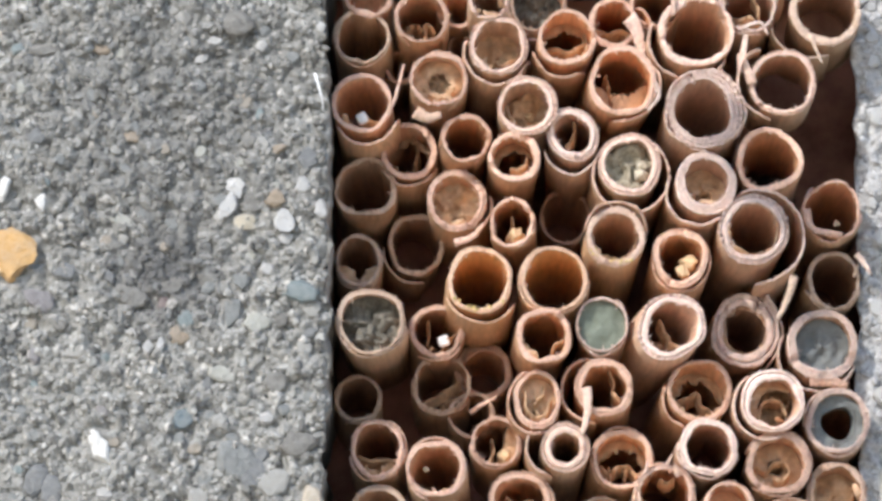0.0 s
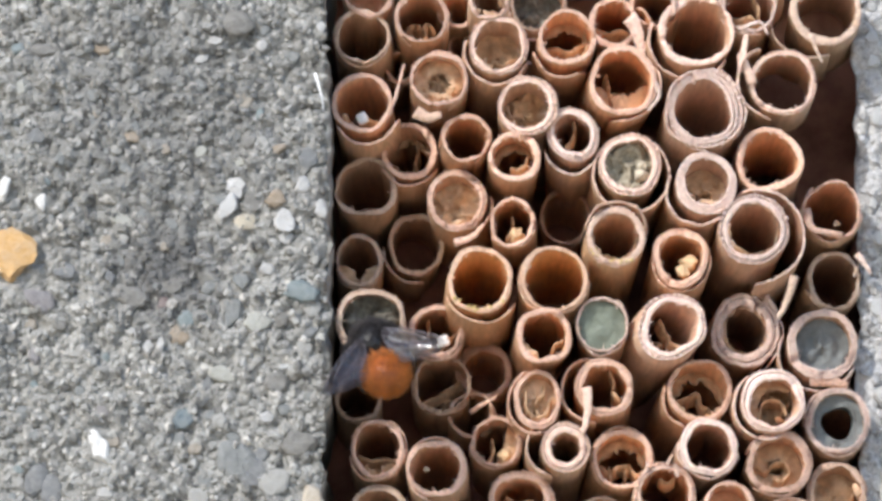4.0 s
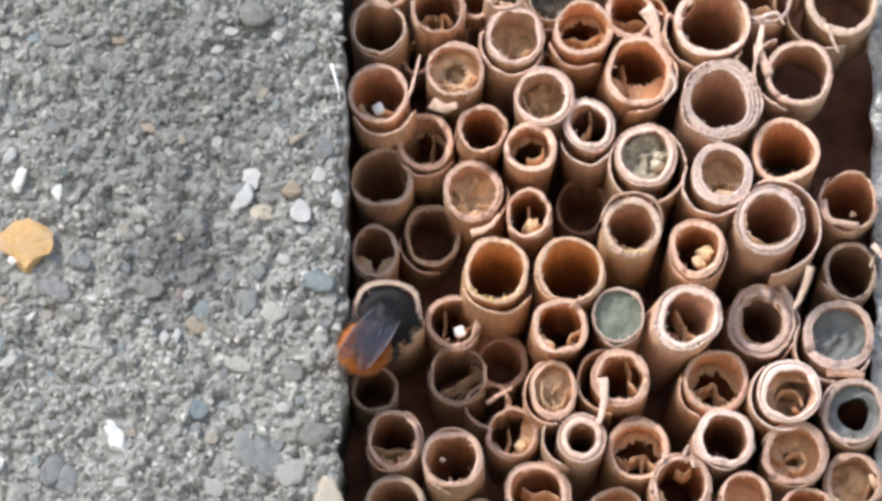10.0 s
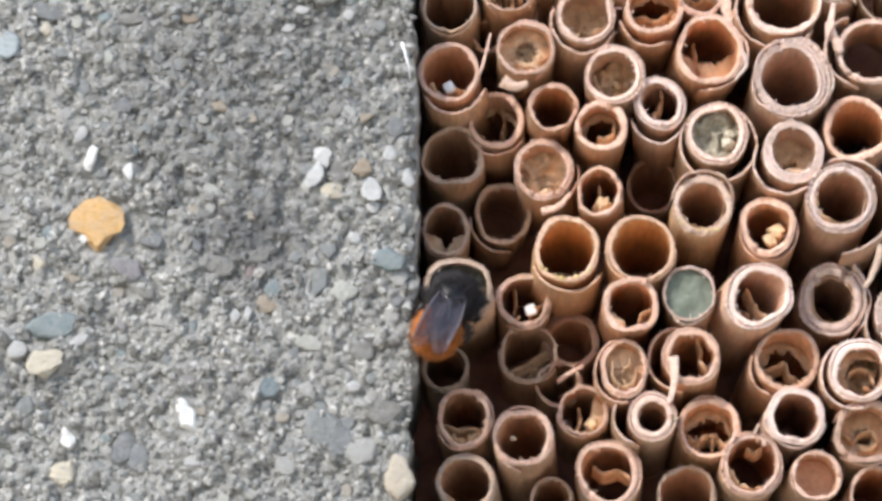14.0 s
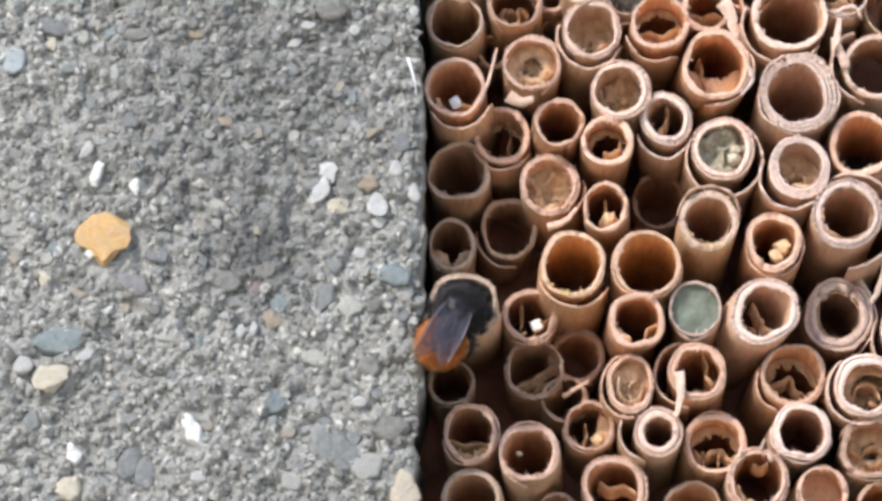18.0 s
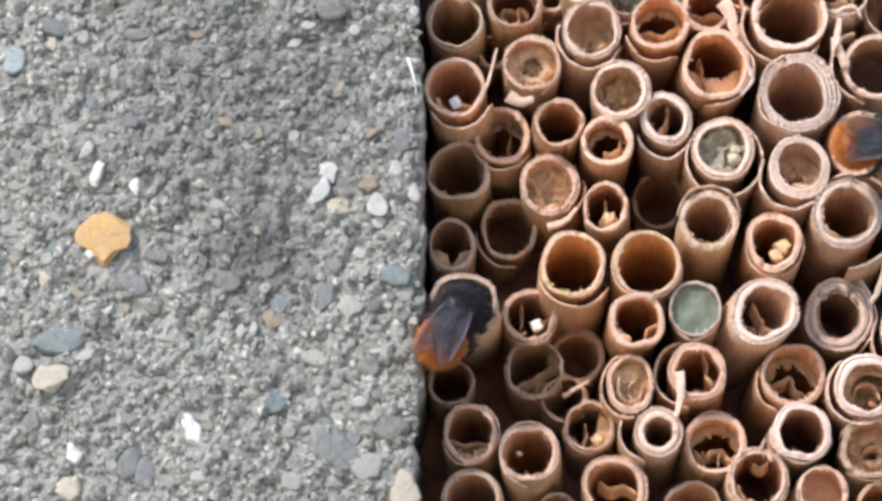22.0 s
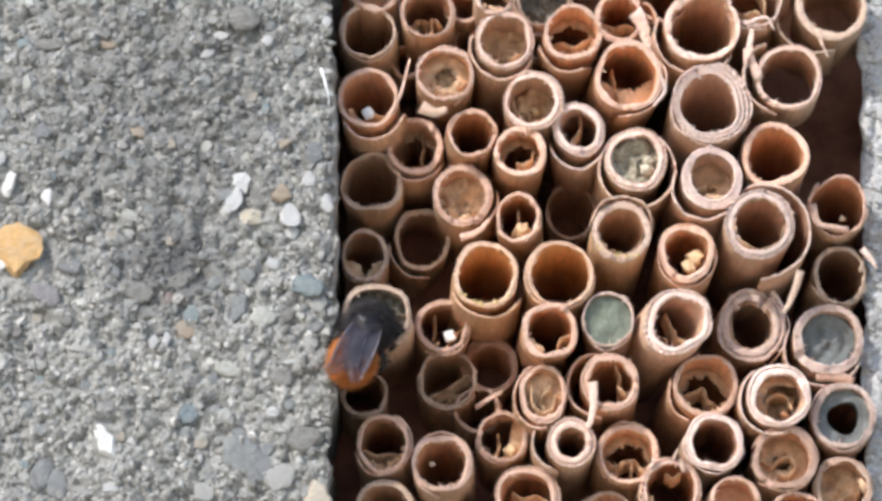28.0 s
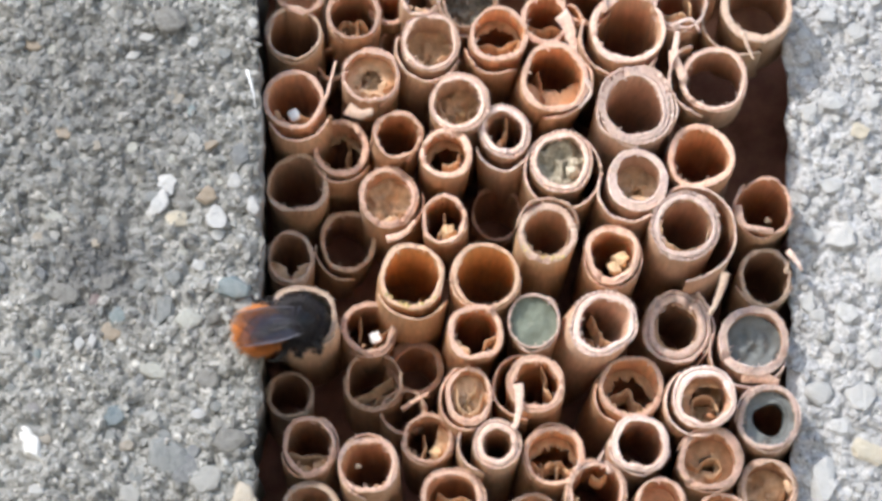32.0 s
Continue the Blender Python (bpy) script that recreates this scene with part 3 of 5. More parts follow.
def reed(x, z, y, R, r, tone, label, fill="", depth=6.0, asp=1.0, rough=0.5, layers=0, beads=0, tx=0.0, mud="drab", sheath=None, sq=0.0, off=(0, 0), long=0.0, bits=(), crumb=(0.3, -0.36)):
    """One hollow reed, its mouth centred at (x, y, z), of outer radius R and bore r."""
    rng = np.random.RandomState(reed_rng.randint(1 << 30))
    thing = tagged(new("reed"), label, "reed", "reeds packed in the wall")
    thing.location = (x * MM, y * MM, z * MM)
    N = 96
    if sheath is None and rng.rand() < 0.85:
        turn = rng.uniform(60, 330)
        sheath = (0, 0, 1.07, turn, turn + rng.uniform(150, 330), rng.uniform(0.1, 0.6))
        R *= 0.94
    phi = np.linspace(0, 2 * math.pi, N, endpoint=False)
    power = 2 + sq + rng.uniform(0, 0.2)
    spin = rng.uniform(-0.3, 0.3)
    form = (np.abs(np.cos(phi + spin)) ** power + np.abs(np.sin(phi + spin)) ** power) ** (-1 / power)
    form /= form.mean()
    bend = wave(rng, phi, (2, 3))
    ro = R * form * (1 + 0.03 * bend + 0.014 * wave(rng, phi, (3, 4, 5, 7)) + 0.006 * wave(rng, phi, (13, 19, 27)))
    jag = wave(rng, phi, (7, 11, 17, 23, 31))
    ri = r * form * (1 + 0.036 * bend + 0.034 * wave(rng, phi, (2, 3, 5, 6)) + 0.016 * jag)
    slip = rng.uniform(0, 0.3) * (R - r)
    way = rng.uniform(0, 6.28)
    ri = ri + slip * np.cos(phi - way) + off[0] * np.cos(phi) + off[1] * np.sin(phi)
    spikes = np.where(rng.rand(N) < 0.1, rng.rand(N), 0) * 0.022 * r * (0.5 + rough)
    ri = np.minimum(ri, ro - 0.2)
    rim = 0.16 * rough * wave(rng, phi, (1, 2, 3)) + 0.05 * rough * wave(rng, phi, (9, 14, 22, 30, 41))
    # a notch or two broken out of the mouth
    for _ in range(1 + int(rough > 0.6) * 2):
        at, wide = rng.uniform(0, 6.28), rng.uniform(0.1, 0.3)
        gap = np.abs((phi - at + math.pi) % (2 * math.pi) - math.pi)
        rim += rough * rng.uniform(0.4, 1.1) * np.clip(1 - gap / wide, 0, 1) ** 0.5
    bead = 0.45 * beads * (np.cos(phi * 32) > 0.1)
    lean = (tx + rng.normal() * 0.02, -AXIS_FALL + rng.normal() * 0.035)
    wall = ro - ri
    long = min(long or 90.0, BACK - 0.3 - y)
    prof = [(1.0, long), (1.0, max(long * 0.5, 7.5)), (1.0, 7), (1.005, 5), (0.995, 2.4), (1.0, 1.0), (1.0, 0.35), (0.99, 0.1), (0.94, 0.0)]
    cuts = [(0.8, -0.02)]
    if not layers and rng.rand() < 0.6:
        layers = 1
    if layers:
        for g in np.linspace(0.66, 0.33, layers):
            cuts += [(g + 0.07, -0.02), (g + 0.035, 0.7), (g - 0.035, 0.7), (g - 0.07, 0.0)]
    else:
        cuts += [(0.5, -0.05), (0.3, 0.0)]
    cuts += [(0.06, 0.02)]
    bore = [(0, 0.12), (-0.02, 0.5), (-0.03, 1.3), (0.0, 3), (0.0, 5), (0.0, 8), (0.0, max(8.5, long * 0.6)), (0.0, long)]
    radii, depths, slots = [], [], []
    for f, d in prof:
        radii.append(ri + wall * f if d < 3 else ri * 0 + R * f)
        depths.append(d + rim * (1 if d < 1.2 else 0) + (bead if d < 0.05 else 0) + 0 * phi)
    for f, d in cuts:
        radii.append(ri + wall * f - (spikes if f < 0.1 else 0))
        depths.append(d + rim + (bead if 0.7 < f < 0.95 else 0))
    for f, d in bore:
        radii.append(ri + wall * f if d < 2 else r * (1 + 0 * phi))
        depths.append(d + rim * (1 if d < 0.6 else 0) + 0 * phi)
    rows = spun(radii, depths, phi, asp, lean)
    v, f = rings(rows)
    a, b = len(prof) - 2, len(prof) + len(cuts) - 1
    slots = [0 if k // N < a else 1 if k // N <= b else 2 for k in range(len(f))]
    body = [k for k in range(len(f)) if slots[k] != 1]
    part("culm", mesh_from("culm", v, [f[k] for k in body], REED[tone], [slots[k] for k in body]), thing)
    ring_v, ring_f = rings(rows[a:b + 2])
    part("cut_end", mesh_from("cut_end", ring_v, ring_f, REED[tone], [1] * len(ring_f)), thing, "rough pale cut end")
    # frayed fibres along the cut
    bits_v, bits_f = [], []
    for _ in range(int(7 + 16 * rough)):
        k = rng.randint(N)
        inward = rng.rand() < 0.6
        base = (ri if inward else ro)[k]
        reach = rng.uniform(0.15, 0.55) * (-1 if inward else 0.5)
        for da, dr, dy in ((-0.022, 0, 0.02), (0.03, 0, 0.02), (rng.normal() * 0.06, reach, rng.uniform(-0.35, 0.2)), (0, 0, 0.25)):
            bits_v.append(((base + dr) * math.cos(phi[k] + da), rim[k] + dy, (base + dr) * asp * math.sin(phi[k] + da)))
        q = len(bits_v) - 4
        bits_f += [(q, q + 1, q + 2), (q + 1, q + 3, q + 2), (q + 3, q, q + 2), (q, q + 3, q + 1)]
    tagged(part("fray", mesh_from("fray", bits_v, bits_f, [REED[tone][1]], smooth=False), thing), kind="stuff")
    at = lambda d: (lean[0] * d, d, lean[1] * d)
    if sheath:
        sx, sz, k, a0, a1, sy = sheath
        if a1 <= a0:
            a1 += 360
        whole = a1 - a0 > 350
        M = max(16, int((a1 - a0) / 4))
        ps = np.radians(np.linspace(a0, a1, M))
        rs = R * k * (1 + 0.02 * wave(rng, ps, (2, 3, 5)))
        edge = 0.25 * wave(rng, ps, (2, 5, 9)) + 0.3 * (np.cos(ps * 30) > 0) + 0.3 * rng.rand(M) * (rng.rand(M) > 0.8)
        ends = 1.0 if whole else 1 - np.clip(1 - np.minimum(np.arange(M), np.arange(M)[::-1]) / 4, 0, 1)
        edge = edge + (0 if whole else (1 - ends) * 1.6)
        rr = []
        for dr, d in ((0, min(40, long)), (0, 7), (0, 4), (0, 1.0), (0, 0.1), (-0.03, 0), (-0.2, 0.0), (-0.24, 0.1), (-0.24, 1), (-0.24, 4), (-0.24, min(40, long))):
            dd = d + sy + (edge if d < 2 else 0) + 0 * ps
            rr.append(np.stack([(rs + dr) * np.cos(ps) + sx + lean[0] * dd, dd, (rs + dr) * asp * np.sin(ps) + sz + lean[1] * dd], -1))
        v, f = rings(rr, closed=False)
        per = M - 1
        slots = [0 if k2 // per < 4 else 1 if k2 // per < 7 else 2 for k2 in range(len(f))]
        part("leaf_sheath", mesh_from("leaf_sheath", v, f, REED[tone], slots), thing)
    if fill in ("mud", "mudring"):
        v, f = disc(rng, r * 1.03, asp, 0.3 if mud == "green" else 0.8 if mud == "slate" else 1.9, 1.0, 0.58 if fill == "mudring" else 0)
        part("mud_plug", mesh_from("mud_plug", v + at(depth), f, [MUD[mud if mud in MUD else "drab"]]), thing, "dried grey mud plug")
    if fill == "node":
        v, f = disc(rng, r * 1.04, asp, 0.25, 1.4, 0)
        part("node_wall", mesh_from("node_wall", v + at(depth), f, [REED[tone][2]]), thing, "smooth closed joint of the reed")
    if fill == "membrane":
        v, f = disc(rng, r * 1.03, asp, 1.8, 1.3, 0)
        part("membrane", mesh_from("membrane", v + at(depth), f, [MEMBRANE]), thing, "torn papery membrane")
    if fill in ("fibres", "membrane", "crystal"):
        # a torn inner skin that hangs off the bore
        s = np.linspace(0, 1, 18)
        a = rng.uniform(-2.6, -1.2) + s * rng.uniform(1.2, 2.4)
        rad = r * (0.97 - rng.uniform(0.15, 0.5) * np.sin(s * math.pi) ** 1.5 - 0.05 * rng.rand(18))
        top = depth * rng.uniform(0.35, 0.6) + 0.5 * rng.rand(18) + 0.6 * np.sin(s * 8)
        skin = []
        for d in (0, 0.8, 2.0, 4.5):
            q = top + d
            rr = rad + (r * 0.99 - rad) * min(1, d / 3.5)
            skin.append(np.stack([rr * np.cos(a) + lean[0] * q, q, rr * asp * np.sin(a) + lean[1] * q], -1))
        inner = [k - np.stack([np.cos(a), 0 * a, np.sin(a)], -1) * 0.09 for k in skin]
        v, f = rings(skin[::-1] + inner, closed=False)
        part("torn_skin", mesh_from("torn_skin", v, f, [MEMBRANE if fill == "membrane" else PITH]), thing, "torn inner skin of the reed")
        for _ in range(3 if fill == "fibres" else 1):
            a = rng.uniform(-2.9, -0.2) if rng.rand() < 0.75 else rng.uniform(0, 6.28)
            s = np.linspace(0, 1, 9)
            reach, curl, bend = rng.uniform(0.12, 0.4), rng.uniform(-1.0, 1.0), rng.uniform(-1, 1)
            d0 = rng.uniform(0.4, max(1.2, depth * 0.8))
            rad, ang = r * (0.98 - reach * s), a + curl * s * s
            p = np.stack([rad * np.cos(ang), d0 + bend * s * 1.2 - 0.6 * s, rad * asp * np.sin(ang)], -1)
            p = p + np.outer(p[:, 1], (lean[0], 0, lean[1]))
            v, f = ribbon(rng, p, rng.uniform(0.35, 1.1), 0.05)
            part("fibre", mesh_from("fibre", v, f, [FIBRE]), thing)
    if fill == "crystal":
        v = np.sign(BALL_V) * np.abs(BALL_V) ** 0.45 * (0.6, 0.5, 0.62) + rng.normal(size=BALL_V.shape) * 0.02
        a = rng.uniform(0.3, 0.6)
        v = np.stack([v[:, 0] * math.cos(a) - v[:, 2] * math.sin(a), v[:, 1], v[:, 0] * math.sin(a) + v[:, 2] * math.cos(a)], -1)
        c = np.array(at(depth * 0.6)) + (r * crumb[0], 0, r * crumb[1])
        part("crumb", mesh_from("crumb", v + c, BALL_F, [CRUMB], smooth=False), thing, "small bright white crumb")
    for kind, *spec in bits:
        if kind == "skin":
            me = skin_sheet(rng, r, asp, lean, spec[0], spec[1], spec[2:])
            part("torn_skin", me, thing, "torn inner skin of the reed")
        elif kind == "shelf":
            part("membrane", membrane_rest(rng, r, asp, lean, *spec), thing, "ragged rest of a papery membrane")
        else:
            u, w, size, d = spec
            ways = [turn_any(rng)[0] for _ in range(7)]
            swell = 1 + sum(0.11 * np.sin((2.5 + k) * (BALL_V @ q) + k) for k, q in enumerate(ways))
            v = BALL_V * swell[:, None] * (size * r, size * r, size * r * rng.uniform(0.75, 1.0)) + at(d) + (u * r, 0, w * r * asp)
            if kind == "clod":
                part("mud_clod", mesh_from("mud_clod", v, BALL_F, [MUD["drab"]], smooth=False), thing, "dried grey mud clod")
            else:
                part("pith_lump", mesh_from("pith_lump", v, BALL_F, [CREAM if kind == "crumb" else HONEY]), thing, "pale lump of dried pith")
    if fill == "pollen":
        for k in range(14):
            a = rng.uniform(-2.7, -0.7)
            v = lumpy(rng, ICO_V, 0.4) * rng.uniform(0.08, 0.24)
            q = (ri.mean() + wall.mean() * rng.uniform(-0.05, 0.8))
            part("pollen_grain", mesh_from("pollen_grain", v + (q * math.cos(a), -0.03, q * asp * math.sin(a)), ICO_F, [POLLEN]), thing, "yellow pollen")
    return thing


def skin_sheet(rng, r, asp, lean, near, far, points):
    """A thin torn sheet that stands in a bore: its front edge runs through points, given in bore radii, and it reaches back from near to far."""
    p = np.array(points, float)
    t = np.linspace(0, len(p) - 1, 7 * len(p))
    c = np.stack([np.interp(t, range(len(p)), p[:, k]) for k in (0, 1)], -1)
    for _ in range(6):
        c[1:-1] = (c[:-2] + 2 * c[1:-1] + c[2:]) / 4
    c = c * r + rng.normal(size=c.shape) * 0.015
    way = np.gradient(c, axis=0)
    way /= np.linalg.norm(way, axis=1)[:, None] + 1e-9
    across = np.stack([way[:, 1], -way[:, 0]], -1) * 0.11
    n = len(c)
    edge = near + 0.9 + 0.3 * wave(rng, np.linspace(0, 3, n), (2, 5, 9)) + 0.25 * rng.rand(n)
    rows = []
    for side, d in ((1, 1.0), (1, 0.3), (1, 0.0), (-1, 0.0), (-1, 0.3), (-1, 1.0)):
        y = edge + (far - near) * d
        q = c + across * side * (0.6 if d == 0 else 1)
        q = q * (1 + 0.12 * d) - np.array([0, 0.28 * r * d])
        q *= np.minimum(1, 1.01 * r / (np.linalg.norm(q, axis=1) + 1e-9))[:, None]
        rows.append(np.stack([q[:, 0] + lean[0] * y, y, q[:, 1] * asp + lean[1] * y], -1))
    v, f = rings(rows, closed=False)
    return mesh_from("torn_skin", v, f, [PITH])


def membrane_rest(rng, r, asp, lean, a0, a1, inner, depth, jag):
    """What is left of a membrane across a bore, from the angle a0 to a1: a ragged shelf that reaches in to inner, in bore radii."""
    n = max(12, int((a1 - a0) / 5))
    a = np.radians(np.linspace(a0, a1, n))
    ends = np.sin(np.linspace(0, math.pi, n)) ** 0.4 if a1 - a0 < 350 else np.ones(n)
    tip = 1 - (1 - inner) * ends * (1 - jag * rng.rand(n)) + 0.03 * wave(rng, a, (2, 3, 5))
    rows = []
    for u, dy in ((0, 0.5), (0.35, 0.25), (0.7, 0.05), (1, -0.2 * jag), (1, 0.02), (0.7, 0.22), (0.3, 0.5), (0, 0.8)):
        q = r * (1.02 + (tip - 1.02) * u)
        y = depth + dy + 0.3 * u * wave(rng, a, (3, 7)) * (dy < 0.3)
        rows.append(np.stack([q * np.cos(a) + lean[0] * y, y + 0 * a, q * asp * np.sin(a) + lean[1] * y], -1))
    v, f = rings(rows, closed=False)
    return mesh_from("membrane", v, f, [MEMBRANE])


def splinter(owner, width, *points, tone="pale"):
    """A torn strip of a reed, along points in millimetres from the reed's mouth."""
    p = np.array(points, float)
    t = np.linspace(0, len(p) - 1, 10)
    p = np.stack([np.interp(t, range(len(p)), p[:, k]) for k in range(3)], -1)
    p[1:-1] = (p[:-2] + 2 * p[1:-1] + p[2:]) / 4 + reed_rng.normal(size=(8, 3)) * 0.04
    v, f = ribbon(reed_rng, p, width, 0.09)
    return part("splinter", mesh_from("splinter", v, f, [REED[tone][1]]), owner, "torn splinter of reed")


reed(-8.74, 24.02, -0.3, 3.22, 2.73, 'grey', 'hollow weathered grey-brown reed tube empty and dark inside', depth=7, layers=1)
reed(-2.12, 25.93, -1.3, 3.10, 2.60, 'tan', 'cut tan reed tube with loose torn fibres in its mouth', rough=.5, bits=(('skin', 2.5, 6, (-.75, -.25), (-.3, .1), (0, -.15), (.25, .1), (.6, -.3)), ('skin', 2, 5, (.1, .0), (.2, -.5), (.0, -.8)),))
reed(6.33, 22.42, -3.1, 3.29, 2.67, 'pale', 'cut pale straw-coloured reed tube closed by a papery membrane', fill='membrane', depth=6, layers=1, beads=1, bits=(('lump', .25, -.35, .24, 5), ('skin', 3, 6, (-.5, -.6), (-.1, -.3), (.4, -.6)),), sheath=(-.2, -.6, 1.12, 150, 350, .4))
# the 0-180 shelf is added to stand in for the bore's bright upper wall
reed(13.86, 23.10, -4.1, 3.16, 2.67, 'orange', 'cut orange-tan reed tube with loose torn fibres in its mouth', depth=5, rough=.8, sheath=(-.3, -1.0, 1.08, 180, 315, .6), bits=(('shelf', 0, 180, .5, 5, .5), ('skin', 2, 6, (-.9, -.3), (-.4, -.2), (.1, -.4), (.5, -.15), (.9, .1)), ('shelf', 250, 350, .72, 1.2, .8)))
r = reed(-0.25, 18.69, -2.8, 3.29, 2.73, 'tan', 'cut tan reed tube closed by a crumpled torn membrane', fill='membrane', depth=4, layers=1, bits=(('shelf', 0, 360, .32, 2.6, .35), ('skin', 1.2, 4, (-.6, -.2), (-.2, -.6), (.3, -.6), (.65, -.15))))
splinter(r, 1.50, (-2.60, 0.60, -3.54), (-1.24, 0.60, -4.30), (0.25, 0.60, -3.92), tone='cream')
r = reed(-8.79, 16.57, 0.1, 3.35, 2.85, 'tan', 'cut tan reed tube with a white crumb in its mouth', fill='crystal', depth=2.5, crumb=(0, -.5), sheath=(.5,-1.0,1.12,200,352,-.4))
splinter(r, 0.40, (2.81, 0.20, -1.61), (3.80, 0.20, 0.92), (4.67, 0.20, 4.34), tone='pale')
reed(9.46, 15.53, -3.6, 3.47, 2.54, 'pale', 'cut pale straw-coloured reed tube closed by a papery membrane', fill='membrane', depth=6, layers=1, beads=1, bits=(('lump', .05, -.1, .2, 4.5), ('shelf', 180, 350, .6, 3.5, .5),))
reed(14.47, 12.51, -2.9, 2.79, 1.95, 'pink', 'cut pale pinkish reed tube with loose torn fibres in its mouth', depth=3, asp=1.1, beads=1, bits=(('skin', 1, 4, (-.45, -.5), (-.05, -.1), (.12, .35), (.05, .9)),), sheath=(-.1, -1.0, 1.12, 185, 355, .5))
reed(2.73, 12.33, -1.4, 2.79, 2.29, 'orange', 'hollow orange-tan reed tube empty and dark inside', depth=12)
reed(-3.59, 11.86, 4.5, 3.20, 2.57, 'tan', 'cut tan reed tube with loose torn fibres in its mouth', depth=4, sheath=(0,-.4,1.08,200,340,.4), bits=(('shelf', 0, 170, .6, 5, .5), ('skin', 1.8, 5, (.25, .85), (.4, .2), (.2, -.3), (.45, -.85)), ('shelf', 200, 300, .75, 2, .8),))
reed(8.09, 9.95, -3.3, 2.85, 2.21, 'orange', 'cut orange-tan reed tube with a torn skin flap inside', depth=5, rough=.7, bits=(('shelf', 10, 200, .45, 4.5, .5), ('skin', .9, 2.5, (.62, .15), (.55, -.3), (.2, -.5), (-.2, -.42))))
reed(20.75, 9.09, -3.2, 3.47, 2.60, 'pale', 'cut pale straw-coloured reed tube plugged with dried mud', fill='mud', depth=1.6, mud='fawn', layers=1, sheath=(.15,-.9,1.24,0,359,.8), beads=1, asp=1.02, bits=(('crumb', .52, .0, .24, 1.3), ('crumb', .45, -.42, .3, 1.2), ('crumb', -.1, -.75, .14, 1.4)))
reed(29.07, 6.98, -3.1, 3.41, 2.47, 'pink', 'cut pale pinkish reed tube closed by a papery membrane', fill='membrane', depth=5, layers=2, bits=(('skin', 2, 5, (-.3, -.3), (-.05, 0), (.3, -.1), (.35, -.5), (.05, -.75), (-.3, -.6)),), sheath=(-.7, -.8, 1.1, 145, 325, .3))
reed(36.08, 9.74, -2.3, 3.66, 2.99, 'orange', 'hollow orange-tan reed tube empty', depth=30, layers=0)
r = reed(20.03, 18.32, -3.8, 3.72, 3.12, 'orange', 'cut orange-tan reed tube with loose torn fibres in its mouth', depth=6, asp=1.06, sheath=(.2,-.2,1.08,250,30,.3), bits=(('shelf', 175, 365, .15, 4.5, .25), ('skin', 2.5, 7, (-.5, .4), (-.42, 0), (-.3, -.6)),))
splinter(r, 0.60, (3.45, -0.20, -0.22), (4.06, -0.20, -1.60), (2.69, -0.20, -3.49), tone='pink')
reed(29.05, 15.22, -3.6, 4.46, 3.12, 'pink', 'hollow pale pinkish reed tube empty', depth=20, layers=2, asp=1.04, beads=1, off=(-.3,.25))
r = reed(37.68, 18.32, -2.8, 3.72, 3.12, 'pale', 'hollow pale straw-coloured reed tube empty', depth=20, beads=1, tx=.05, long=13, sheath=(-1.0, .1, 1.12, 110, 265, -.9))
splinter(r, 1.10, (-3.37, -0.30, -0.31), (-4.46, -0.30, 2.53), (-4.06, -0.30, 5.24), tone='pale')
splinter(r, 0.50, (-4.71, -0.20, 0.97), (-4.94, -0.20, 3.17), tone='pale')
r = reed(28.16, 24.04, -3.2, 4.09, 3.45, 'pale', 'hollow pale straw-coloured reed tube empty', depth=20, rough=1.0, asp=1.02, sheath=(-.7, -.9, 1.12, 150, 335, .3))
splinter(r, 0.60, (-2.59, -0.30, 3.60), (-2.36, -0.30, 1.83), tone='pale')
r = reed(34.03, 27.31, -1.4, 3.29, 2.73, 'pink', 'cut pale pinkish reed tube with loose torn fibres in its mouth', depth=2, rough=1.0, bits=(('skin', 1, 4, (-.8, -.2), (-.3, -.45), (.1, -.2), (.5, -.6)), ('skin', .8, 3, (.2, .6), (.5, .1), (.4, -.4)),))
splinter(r, 0.50, (-0.77, 0.00, -2.66), (1.35, 0.00, -1.78), (2.21, 0.00, -3.42), tone='pink')
r = reed(42.72, 26.89, -0.3, 3.99, 3.20, 'grey', 'hollow weathered grey-brown reed tube empty', depth=15, tx=.03, long=13, sheath=(-1.7, -1.0, 1.12, 130, 300, -.2))
splinter(r, 0.50, (-1.79, -0.20, -2.82), (-0.47, -0.20, -5.98), tone='grey')
r = reed(19.15, 25.70, 0.8, 2.79, 2.29, 'orange', 'cut orange-tan reed tube with loose torn fibres in its mouth', depth=6, sheath=(1.2,-.6,1.1,300,60,-.6), bits=(('skin', 2, 5, (-.8, 0), (-.2, -.25), (.4, 0), (.8, -.2)),))
splinter(r, 1.80, (1.74, -0.30, 0.58), (2.73, -0.30, -1.20), (3.21, -0.30, -3.87), tone='pale')
reed(5.21, 27.54, -3.4, 2.36, 1.86, 'pale', 'cut pale straw-coloured reed tube with loose torn fibres in its mouth', rough=1.0, fill='fibres', depth=3)
reed(10.85, 29.05, 6.6, 3.35, 2.85, 'brown', 'cut dark brown reed tube plugged with dried mud', fill='mud', depth=3.5, mud='drab')
reed(-8.06, 28.85, -0.7, 2.85, 2.36, 'tan', 'hollow tan reed tube closed by a joint deep inside', fill='node', depth=8)
reed(23.90, 27.92, 1.6, 2.85, 2.36, 'tan', 'hollow tan reed tube empty', depth=10)
reed(-8.37, 7.90, 5.5, 3.45, 2.95, 'grey', 'hollow weathered grey-brown reed tube empty', depth=20, rough=.6)
reed(-9.18, -0.16, 7.0, 2.70, 2.19, 'grey', 'cut weathered grey-brown reed tube with loose torn fibres in its mouth', depth=3, asp=1.2, bits=(('shelf', 185, 268, .35, 1.2, .3), ('shelf', 272, 355, .42, 1.5, .3),))
